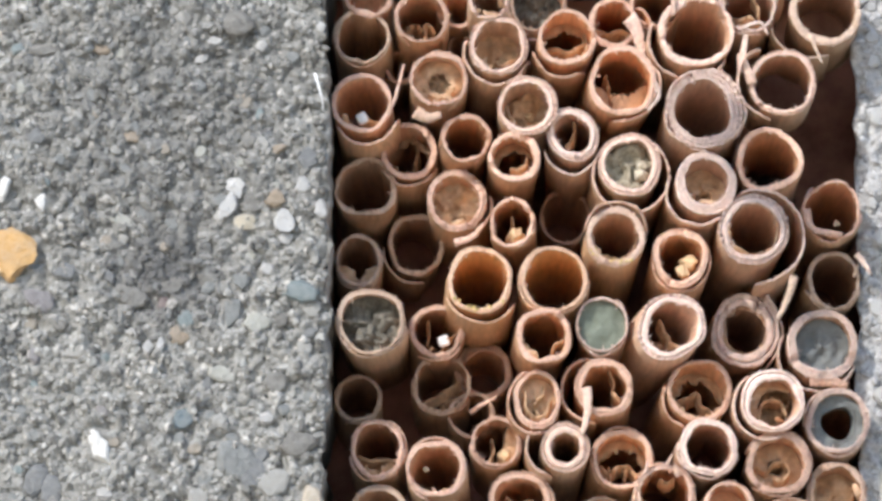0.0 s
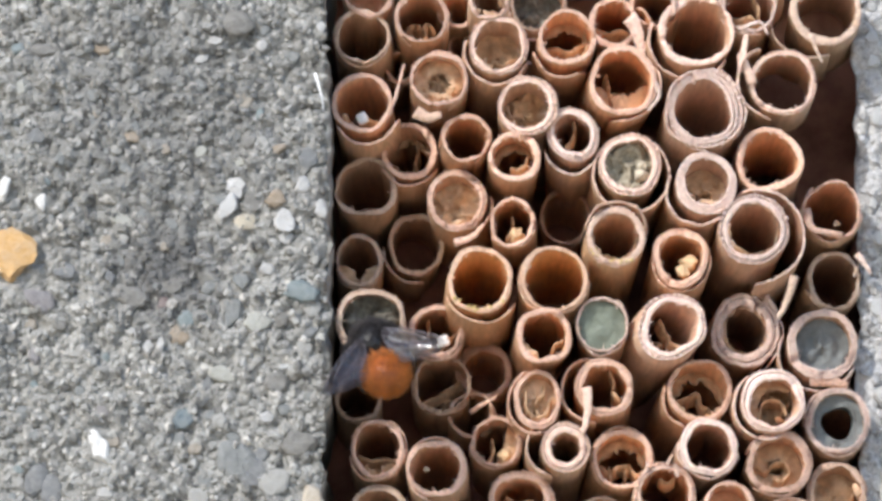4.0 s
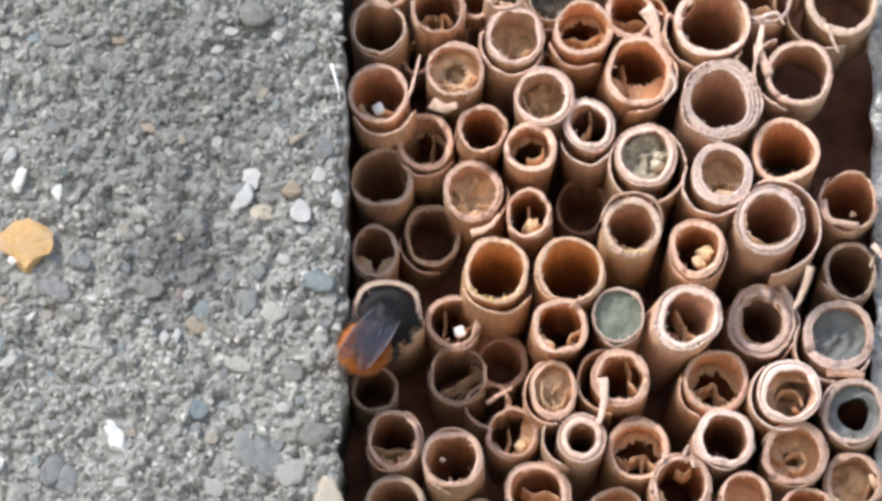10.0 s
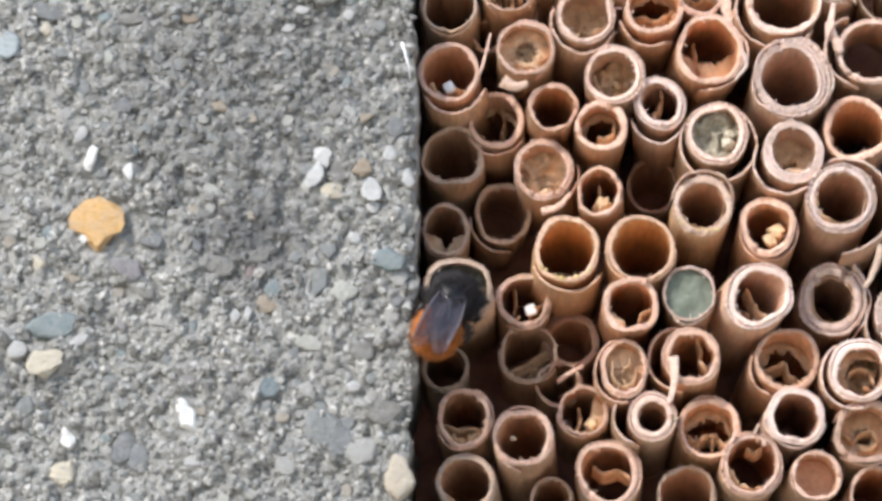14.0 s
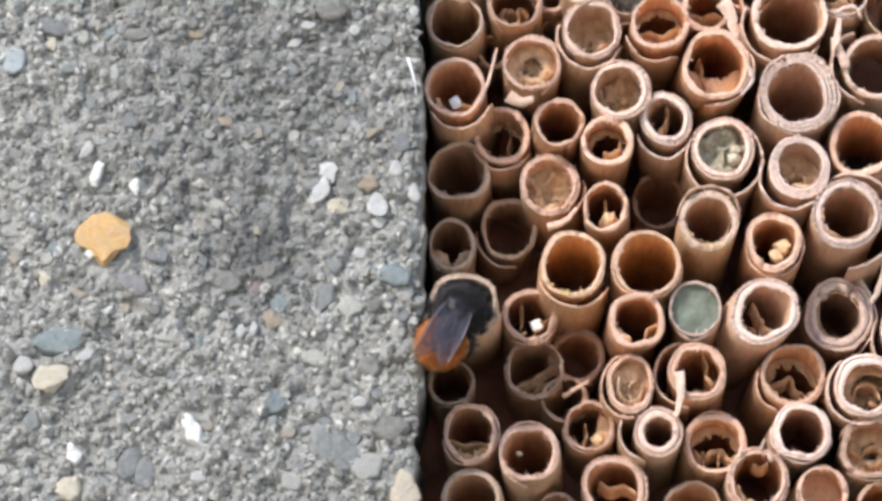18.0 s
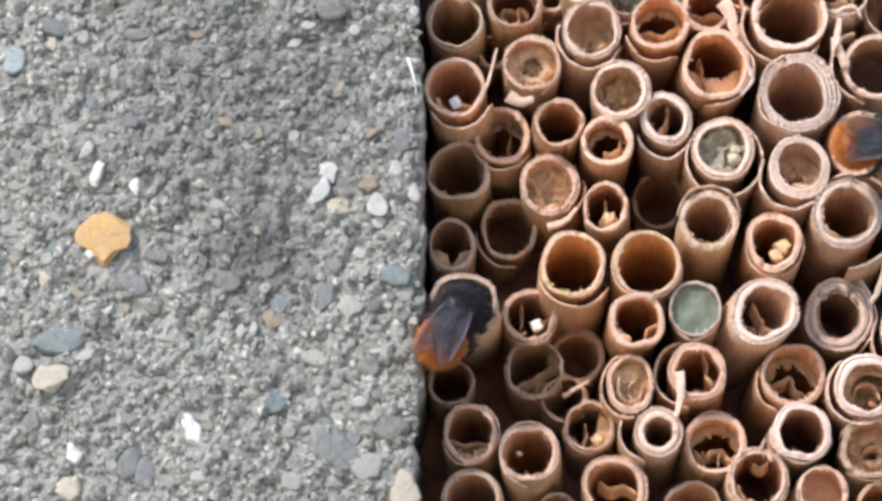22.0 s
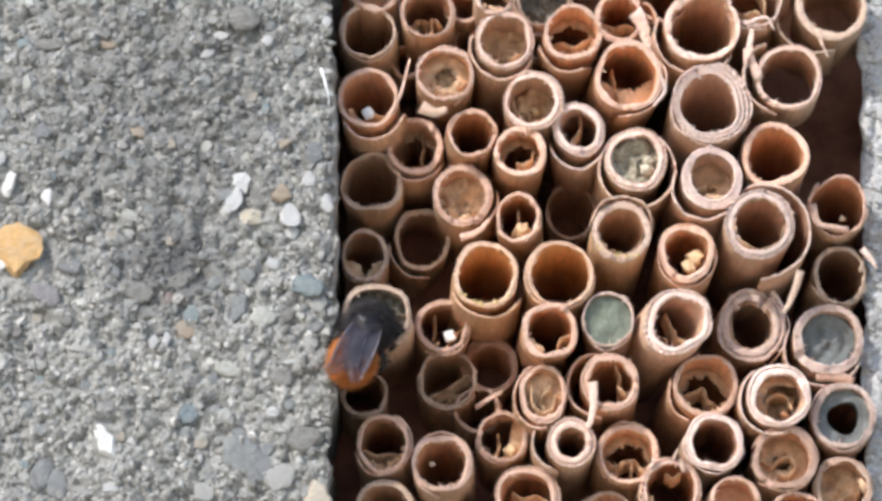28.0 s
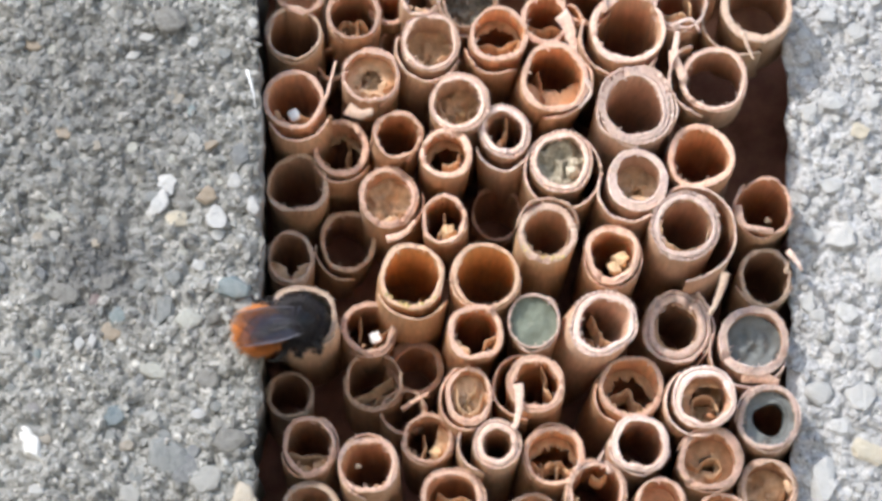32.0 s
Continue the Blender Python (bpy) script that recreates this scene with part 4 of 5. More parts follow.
reed(-2.79, 2.25, 11.0, 3.21, 2.71, 'grey', 'hollow weathered grey-brown reed tube empty', depth=20, asp=1.1, sheath=(-.2,-.6,1.1,170,290,.3))
r = reed(1.74, 5.74, 1.0, 3.37, 2.68, 'tan', 'cut tan reed tube closed by a papery membrane', fill='membrane', depth=4, rough=.9, layers=1, sheath=(.2,-.3,1.1,290,20,.4), bits=(('shelf', 195, 345, .5, 1.6, .9),))
splinter(r, 0.90, (-0.25, 0.20, -4.72), (1.61, 0.20, -4.22), (2.97, 0.20, -2.60), tone='tan')
reed(7.79, 2.87, -1.8, 2.60, 2.11, 'orange', 'cut orange-tan reed tube with a cream pith lump inside', depth=2.5, asp=1.1, bits=(('lump', .2, -.5, .42, 2.2), ('skin', .8, 4, (.0, .4), (.05, -.1), (-.4, -.9))))
reed(14.13, 5.48, 12.0, 3.16, 2.59, 'tan', 'hollow shaded tan reed tube empty', depth=20, asp=1.05)
reed(19.12, 1.18, -2.7, 3.29, 2.54, 'cream', 'hollow cream-rimmed reed tube dusted with yellow pollen', depth=9, fill='pollen', asp=1.02, beads=1, sheath=(.1,.25,1.1,10,170,-.5), bits=(('shelf', 170, 370, .8, .5, .9),))
reed(26.29, -1.10, -2.0, 2.98, 2.34, 'orange', 'cut orange-tan reed tube with a cream pith lump inside', depth=2.5, asp=1.1, layers=1, sheath=(.1,-.1,1.1,0,359,.7), bits=(('lump', .38, -.05, .36, 2.2), ('lump', .2, -.5, .3, 1.8), ('skin', 1, 3, (.1, -.7), (.5, -.75), (.85, -.4))))
r = reed(34.21, 1.83, -3.8, 3.78, 2.80, 'ashen', 'hollow ash-grey reed tube empty', depth=14, asp=1.05, layers=1, sheath=(.7,-.4,1.32,265,125,1.0), beads=1, bits=(('shelf', 0, 360, .88, .3, .9),))
splinter(r, 0.90, (4.40, 0.30, -5.11), (3.50, 0.30, -8.21), (2.50, 0.30, -9.82), tone='grey')
r = reed(43.32, 4.74, 1.1, 3.41, 2.98, 'tan', 'hollow tan reed tube empty', depth=20, rough=1.2, long=40, bits=(('crumb', .2, -.35, .12, 3),))
splinter(r, 1.00, (-3.01, -0.30, -0.05), (-2.42, -0.30, -2.43), (1.05, -0.30, -2.81), tone='tan')
r = reed(43.62, -2.78, 4.0, 3.18, 2.61, 'grey', 'hollow weathered grey-brown reed tube empty', depth=20, asp=1.08)
splinter(r, 0.40, (2.22, -0.20, 0.35), (2.87, -0.20, 2.23), tone='grey')
splinter(r, 0.80, (2.40, -1.60, 2.70), (3.00, -3.20, 1.60), (3.70, -3.80, 0.20), tone='ashen')
reed(4.27, -3.37, -0.9, 3.66, 3.12, 'amber', 'hollow amber reed tube dusted with yellow pollen', depth=11, fill='pollen', layers=1, sheath=(.3,-.7,1.1,190,340,.6), sq=.25)
reed(12.41, -3.31, -1.4, 3.91, 3.25, 'amber', 'hollow amber reed tube empty and dark inside', depth=15)
reed(-7.68, -8.19, -3.1, 3.91, 3.2, 'grey', 'cut weathered grey-brown reed tube plugged with dried mud', fill='mud', depth=2.2, mud='drab', layers=1, bits=(('clod', .42, .05, .42, 2.4), ('clod', -.25, -.5, .3, 2.0), ('clod', .35, -.55, .28, 2.1), ('clod', -.55, .1, .26, 2.5)))
reed(-0.50, -8.21, 6.0, 3.01, 2.44, 'tan', 'cut tan reed tube with a white crumb in its mouth', fill='crystal', depth=2.5, layers=1, sheath=(0,-.1,1.08,230,60,.3), crumb=(.34, -.38), bits=(('skin', 1.5, 4, (-.35, .65), (-.28, .1), (-.4, -.5)),))
reed(11.26, -9.67, -2.0, 3.10, 2.47, 'orange', 'cut orange-tan reed tube with loose torn fibres in its mouth', depth=4, rough=.6, sq=.45, bits=(('shelf', 190, 255, .7, .8, .5), ('skin', 1, 4, (.35, -.75), (.45, -.3), (.9, -.1)),))
reed(17.67, -8.25, -0.6, 2.91, 2.67, 'ashen', 'cut ash-grey reed tube plugged with dried mud', fill='mud', depth=.9, mud='green', asp=1.16)
reed(25.21, -8.74, -2.6, 3.72, 2.73, 'pink', 'cut pale pinkish reed tube with a curled pith strand inside', depth=4, beads=1, layers=1, tx=-.16, bits=(('skin', 2.2, 4.5, (-.25, .55), (-.1, .15), (.12, -.15), (.08, -.4), (.5, -.6)), ('skin', 3, 6, (-.9, -.2), (-.4, -.35), (.1, -.75))))
r = reed(33.78, -8.38, 4.5, 3.76, 2.44, 'ashen', 'cut ash-grey reed tube with loose torn fibres in its mouth', depth=7, rough=1.0, asp=1.1, bits=(('shelf', 0, 360, .86, .4, .9),), sheath=(.3, -.2, 1.06, 300, 80, .3))
splinter(r, 0.50, (-3.02, -0.10, 1.73), (-2.14, -0.10, 3.22), (-1.27, -0.10, 3.60), tone='ashen')
splinter(r, 0.60, (2.32, -0.10, 3.97), (3.66, -0.10, 1.98), tone='ashen')
r = reed(42.13, -10.13, 2.5, 3.93, 3.08, 'pink', 'cut pale pinkish reed tube plugged with dried mud', fill='mud', depth=2, mud='slate', layers=2, rough=.8, sheath=(-.6, -.8, 1.12, 150, 345, .4))
splinter(r, 1.9, (-1.4, .4, -3.7), (.6, .2, -3.9), (2.8, .4, -4.6), tone='orange')
reed(4.95, -11.96, 13.0, 3.09, 2.38, 'tan', 'hollow shaded tan reed tube empty', depth=9, sheath=(0,0,1.1,60,300,.4))
r = reed(0.06, -13.91, 8.0, 3.45, 2.95, 'grey', 'cut weathered grey-brown reed tube with loose torn fibres in its mouth', depth=7, bits=(('skin', 3, 4.2, (-.8, -.5), (-.1, -.15), (.7, .35)), ('skin', 4, 6, (-.2, -.8), (.2, -.3), (.9, -.2)),))
splinter(r, 0.60, (3.16, 0.80, -3.15), (6.14, 0.80, -1.28), tone='tan')
reed(-9.31, -15.44, 9.0, 2.75, 2.25, 'grey', 'hollow weathered grey-brown reed tube empty', depth=12)
reed(10.54, -16.56, -0.5, 2.60, 2.11, 'orange', 'cut orange-tan reed tube with a curled pith shaving inside', depth=1.6, asp=1.25, layers=1, sheath=(-.35, -.2, 1.12, 100, 300, .3), bits=(('shelf', 0, 360, .12, 2.0, .1), ('skin', -.6, 1.4, (-.6, .4), (-.6, -.35), (-.1, -.75), (.5, -.55), (.65, .1)), ('skin', -.3, 1.4, (.3, .65), (.35, .25), (0, .1), (-.15, -.25), (.1, -.6))))
r = reed(17.89, -15.16, -0.1, 3.22, 2.41, 'orange', 'cut orange-tan reed tube with loose torn fibres in its mouth', depth=5, bits=(('skin', 1, 5, (.25, .9), (.5, .4), (.35, 0), (.75, -.45)),), sheath=(-1.2, -.1, 1.12, 85, 275, .5))
splinter(r, 1.10, (-1.99, -0.50, -0.05), (-1.76, -0.50, -2.65), (-2.51, -0.50, -5.25), tone='pale')
reed(28.54, -15.36, 1.5, 3.54, 3.05, 'orange', 'cut orange-tan reed tube with loose torn fibres in its mouth', depth=4, sheath=(-.5,-.5,1.04,150,260,.6), bits=(('shelf', -10, 200, .45, 5.5, .6), ('skin', 2, 5, (-.8, -.2), (-.35, -.05), (0, .15), (.15, -.35), (.5, -.55)), ('shelf', 190, 350, .7, 1.5, .9),))
reed(36.32, -16.74, -1.0, 3.53, 2.60, 'pink', 'cut pale pinkish reed tube closed by a papery membrane', fill='membrane', depth=7, layers=1, bits=(('shelf', 30, 235, .4, 3, .2), ('skin', 1.8, 6, (-.5, -.8), (-.4, 0), (0, .2), (.45, .1), (.65, -.5)),), sheath=(-.5, -.4, 1.1, 120, 300, .4))
reed(43.50, -18.76, 1.0, 3.62, 2.95, 'ashen', 'cut ash-grey reed tube with a half-built mud plug', fill='mudring', depth=1.2, mud='slate', layers=2, asp=1.05)
reed(-7.01, -21.63, 3.5, 3.17, 2.48, 'tan', 'cut tan reed tube with loose torn fibres in its mouth', depth=5, asp=1.13, bits=(('shelf', 195, 350, .58, 1.2, 1.0), ('skin', 2, 5, (-.9, -.1), (-.3, -.3), (.3, -.2), (.9, -.35)),))
reed(-0.55, -24.01, 0.5, 3.35, 2.60, 'tan', 'cut tan reed tube with loose torn fibres in its mouth', depth=6, asp=1.06, sq=.3, bits=(('crumb', -.45, .1, .13, 2), ('shelf', 230, 330, .72, 1.8, .8),))
reed(6.10, -20.79, 4.5, 2.93, 2.44, 'tan', 'cut tan reed tube with a torn skin flap inside', depth=3, bits=(('shelf', -90, 60, .25, 2.6, .2), ('skin', 1, 4, (-.2, .3), (-.1, -.2), (-.35, -.8)), ('lump', .4, -.45, .3, 2.5),))
reed(13.61, -21.79, -0.2, 2.73, 1.63, 'pale', 'hollow pale straw-coloured reed tube empty', depth=8, beads=1, rough=.5, sheath=(-1.1, .2, 1.2, 95, 265, .3))
reed(19.99, -22.78, 2.5, 3.55, 2.81, 'orange', 'cut orange-tan reed tube with loose torn fibres in its mouth', depth=4, bits=(('shelf', -20, 190, .45, 4.5, .6), ('skin', 1.2, 4, (-.85, -.1), (-.5, -.5), (-.15, -.15), (.3, -.1), (.55, -.55), (.9, -.3)), ('skin', 1, 3.5, (-.5, -.2), (-.4, -.85)), ('skin', 1.5, 4, (.2, -.1), (.1, -.8)),))
reed(29.27, -21.83, -0.7, 3.41, 2.47, 'pink', 'hollow pale pinkish reed tube empty', depth=18, sq=.45)
reed(36.97, -23.40, 0.4, 3.72, 2.86, 'tan', 'cut tan reed tube with a curled pith strand inside', depth=4, layers=2, bits=(('shelf', 0, 360, .25, 4.2, .2), ('skin', 1.5, 6, (-.8, .05), (-.4, -.25), (-.2, .1), (.3, .2), (.5, -.25), (.2, -.6), (-.15, -.5)),))
r = reed(43.50, -26.35, 2.1, 3.29, 2.60, 'brown', 'cut dark brown reed tube closed by a papery membrane', fill='membrane', depth=5)
splinter(r, 0.40, (-1.58, -0.10, 2.84), (-0.85, -0.10, 2.22), tone='pale')
reed(-6.87, -28.93, 3.1, 3.41, 2.73, 'grey', 'cut weathered grey-brown reed tube with loose torn fibres in its mouth', depth=4, layers=1, bits=(('shelf', 190, 350, .7, 1.5, .7),))
reed(8.91, -27.76, 3.0, 3.73, 2.87, 'tan', 'cut tan reed tube with loose torn fibres in its mouth', depth=4, beads=1, bits=(('skin', 1.5, 5, (-.6, .4), (-.2, .1), (.3, .3), (.8, 0)),))
r = reed(24.55, -27.00, 0.2, 3.47, 2.67, 'tan', 'cut tan reed tube with loose torn fibres in its mouth', depth=5, beads=1, asp=1.08, bits=(('skin', .8, 4, (-.2, .7), (.1, .5), (.4, .7)), ('shelf', 180, 300, .7, 1, .9),))
splinter(r, 0.45, (-2.2, -.2, 2.4), (-1.9, -.8, 3.7), tone='pale')
splinter(r, 0.4, (.2, -.2, 3.3), (.7, -.9, 4.4), tone='pale')
splinter(r, 0.5, (1.3, -.3, 2.0), (1.0, -1.0, 3.3), tone='pale')
reed(31.55, -28.23, 0.2, 2.85, 2.34, 'tan', 'hollow tan reed tube closed by a joint deep inside', fill='node', depth=6)
reed(17.43, -30.01, 4.4, 3.41, 2.86, 'brown', 'hollow dark brown reed tube empty', depth=10)
reed(38.39, -30.23, 1.4, 3.41, 2.86, 'orange', 'hollow orange-tan reed tube empty', depth=10)
reed(-4.56, 21.90, 7.0, 1.99, 1.50, 'tan', 'hollow shaded tan reed tube empty', depth=10)
reed(1.76, 27.81, 3.7, 2.23, 1.74, 'tan', 'hollow tan reed tube empty', depth=10)
reed(2.29, 24.27, 7.9, 1.61, 1.18, 'tan', 'hollow tan reed tube empty', depth=10)
reed(10.15, 22.62, 2.0, 1.67, 1.24, 'tan', 'hollow tan reed tube empty', depth=10)
reed(3.40, -17.28, 9.6, 2.73, 2.23, 'brown', 'hollow dark brown reed tube empty', depth=10)
reed(2.55, -30.23, 6.4, 2.48, 1.95, 'brown', 'hollow dark brown reed tube empty', depth=10)
reed(46.88, -30.69, 4.4, 3.10, 2.60, 'brown', 'hollow dark brown reed tube empty', depth=10)


# ---- bees ----
def fur(rng, verts_of, count, length, material, name, parent, lay=(0, -0.6, 0)):
    """Short tapered hairs over a surface: verts_of(n) gives roots and normals."""
    p, n = verts_of(count)
    d = n + rng.normal(size=n.shape) * 0.28 + np.array(lay)
    d /= np.linalg.norm(d, axis=1)[:, None]
    side = np.cross(d, rng.normal(size=d.shape))
    side /= np.linalg.norm(side, axis=1)[:, None] + 1e-9
    other = np.cross(d, side)
    w, ln = 0.035, length * rng.uniform(0.45, 1.25, count)[:, None]
    v = np.stack([p + side * w, p - side * w * 0.5 + other * w * 0.87, p - side * w * 0.5 - other * w * 0.87, p + d * ln], 1).reshape(-1, 3)
    base = np.array([(0, 1, 3), (1, 2, 3), (2, 0, 3)])
    f = (base[None] + np.arange(count)[:, None, None] * 4).reshape(-1, 3).tolist()
    return part(name, mesh_from(name, v, f, [material]), parent)


def egg(centre, radii):
    """A sampler of an ellipsoid's surface."""
    c, a = np.array(centre, float), np.array(radii, float)

    def sample(n, rng=np.random.RandomState(3)):
        u = rng.normal(size=(n, 3))
        u /= np.linalg.norm(u, axis=1)[:, None]
        nn = u / a
        return c + u * a, nn / np.linalg.norm(nn, axis=1)[:, None]

    return sample


def tube(points, radii, n=8):
    p = np.asarray(points, float)
    t = np.gradient(p, axis=0)
    t /= np.linalg.norm(t, axis=1)[:, None]
    s = np.cross(t, (0.3, 0.2, 1.0))
    s /= np.linalg.norm(s, axis=1)[:, None]
    o = np.cross(t, s)
    a = np.linspace(0, 2 * math.pi, n, endpoint=False)
    rows = [p[i] + radii[i] * (np.outer(np.cos(a), s[i]) + np.outer(np.sin(a), o[i])) for i in range(len(p))]
    v, f = rings(rows)
    return v, f + [tuple(range(n))[::-1], tuple(range(len(v) - n, len(v)))]


def wing_mesh(length, width, side):
    """A wing blade along -y from its root, with thickness and raised veins."""
    s = np.linspace(0, 1, 18)
    lead, trail = 0.12 * np.sin(s * 3.1) * width, -width * (np.sin(np.clip(s, 0, 1) ** 0.75 * math.pi * 0.94) ** 0.8) - 0.1
    rows = []
    for i, u in enumerate(s):
        k = np.linspace(0, 1, 7)
        xs = lead[i] * (1 - k) + trail[i] * k
        ripple = 0.28 * np.sin(k * 11 + u * 3)
        rows.append(np.stack([side * xs, -u * length + 0 * k, 0.02 + ripple], -1))
    top, f = rings(rows, closed=False)
    v, f2, slots = top, list(f), [0] * len(f)
    for k0, bend in ((0, 0), (2, 0.1), (4, -0.1)):
        line = [rows[i][k0] + (0, 0, 0.01) for i in range(0, 17 - k0 * 2)]
        tv, tf = tube(line, [0.05 if k0 == 0 else 0.03] * len(line), 5)
        f2 += [tuple(j + len(v) for j in q) for q in tf]
        slots += [1] * len(tf)
        v = np.concatenate([v, tv])
    return mesh_from("wing", v, f2, [WING, VEIN_GLINT], slots)


BEE_SIZE = 1.12


def bee(label, seed):
    """A mason bee: origin in its thorax, head towards +y, back towards +z. Returns it and its four wings."""
    rng = np.random.RandomState(seed)
    thing = tagged(new("bee"), label, "bee")
    thorax = part("thorax", mesh_from("thorax", BALL_V * (2.15, 2.3, 2.0), BALL_F, [CHITIN]), thing, "black furry thorax")
    fur(rng, egg((0, 0, 0), (2.1, 2.25, 1.95)), 3600, 0.95, FUR_BLACK, "fur", thorax, (0, -0.35, 0))
    head = part("head", mesh_from("head", BALL_V * (1.9, 1.25, 1.6) + (0, 2.3, -1.6), BALL_F, [CHITIN]), thing, "black head")
    fur(rng, egg((0, 2.3, -1.6), (1.85, 1.2, 1.55)), 1300, 0.7, FUR_BLACK, "fur", head, (0, 0.3, 0.2))
    for s in (-1, 1):
        part("eye", mesh_from("eye", BALL_V * (0.5, 0.75, 1.1) + (s * 1.55, 2.5, -1.6), BALL_F, [EYE]), head)
        v, f = tube([(s * 0.6, 3.3, -1.4), (s * 1.1, 3.9, -1.5), (s * 1.7, 4.1, -2.1), (s * 2.1, 3.9, -2.8)], [0.12, 0.11, 0.13, 0.1])
        part("antenna", mesh_from("antenna", v, f, [CHITIN]), head)
    # abdomen in overlapping rings
    abdomen = part("abdomen", mesh_from("abdomen", BALL_V * (2.0, 2.35, 1.7) + (0, -3.6, -0.55), BALL_F, [CHITIN_RED]), thing, "abdomen with bright orange fur")
    phi = np.linspace(0, 2 * math.pi, 40, endpoint=False)
    for k in range(5):
        y0, y1 = -1.5 - k * 0.9, -2.5 - k * 0.9
        rows = []
        for u in np.linspace(0, 1, 6):
            yy = y0 + (y1 - y0) * u
            g = math.sqrt(max(0.02, 1 - ((yy + 3.6) / 2.6) ** 2))
            q = g * (1.02 + 0.045 * u)
            rows.append(np.stack([2.0 * q * np.cos(phi), 0 * phi + yy, 1.7 * q * np.sin(phi) - 0.55], -1))
        v, f = rings(rows)
        part("abdomen_ring", mesh_from("abdomen_ring", v, f, [CHITIN if k < 2 else CHITIN_RED]), abdomen)
    fur(rng, egg((0, -3.8, -0.55), (2.0, 2.2, 1.7)), 4200, 0.95, FUR_ORANGE, "fur", abdomen, (0, -0.8, 0))
    for s in (-1, 1):
        for y0, fore, ln in ((1.3, 1.7, 2.6), (0.0, 0.5, 2.9), (-1.0, -1.4, 3.3)):
            leg = part("leg", mesh_from("leg", *tube([(s * 1.3, y0, -1.2), (s * 2.5, y0 + fore * 0.5, -1.1), (s * 2.9, y0 + fore * 0.8, -2.0), (s * 2.6, y0 + fore, -2.6 - ln * 0.25)], [0.38, 0.36, 0.28, 0.12]), [CHITIN]), thing)
            fur(rng, egg((s * 2.4, y0 + fore * 0.5, -1.4), (0.7, 0.5, 0.6)), 160, 0.5, FUR_BLACK, "fur", leg)
    wings = []
    for s in (-1, 1):
        for y0, ln, wd, name in ((-0.5, 7.3, 2.9, "forewing"), (-1.0, 5.6, 2.3, "hindwing")):
            w = part(name, wing_mesh(ln, wd, s), thing, "smoky translucent wing")
            wings.append((w, s, y0))
    for ob in [o for o in thing.children] + [o for p in thing.children for o in p.children]:
        ob.data.transform(Matrix.Scale(BEE_SIZE, 4))
    for w, s, y0 in wings:
        w.location = (s * 1.3 * BEE_SIZE * MM, y0 * BEE_SIZE * MM, 1.75 * BEE_SIZE * MM)
    return thing, wings


def perch(x, y, z, tail, lift):
    """A bee's pose: thorax at (x, y, z) mm, its tail pointing at the angle tail clockwise from the right on the wall, lifted from the wall by lift."""
    a, b = radians(tail), radians(lift)
    back = Vector((math.cos(a) * math.cos(b), -math.sin(b), -math.sin(a) * math.cos(b)))
    ahead = -back
    out = Vector((0, -1, 0))
    up = (out - ahead * out.dot(ahead)).normalized()
    m = Matrix((ahead.cross(up), ahead, up)).transposed().to_4x4()
    m.translation = (x * MM, y * MM, z * MM)
    return m


mason_bee, mason_wings = bee("black mason bee with an orange abdomen at a reed mouth", 4)
other_bee, other_wings = bee("black and orange mason bee backing out of a reed", 9)



# a dry plant fibre caught on the block's edge
v, f = ribbon(reed_rng, [(-13.8, -5.6, 18.8), (-13.4, -5.7, 17.4), (-13.0, -5.8, 15.9), (-12.87, -5.8, 14.5)], 0.3, 0.05)
tagged(new("plant_fibre", mesh_from("plant_fibre", v, f, [CRUMB])), "thin white plant fibre caught on the concrete edge", "fibre")


def wing_pose(s, y0, spread, rise):
    """A wing at its hinge, opened by spread degrees and raised by rise."""
    return pose(s * 1.3 * BEE_SIZE * MM, y0 * BEE_SIZE * MM, (1.75 + 0.09 * s - 0.12 * (y0 < -1)) * BEE_SIZE * MM, -4, -s * rise, s * spread)


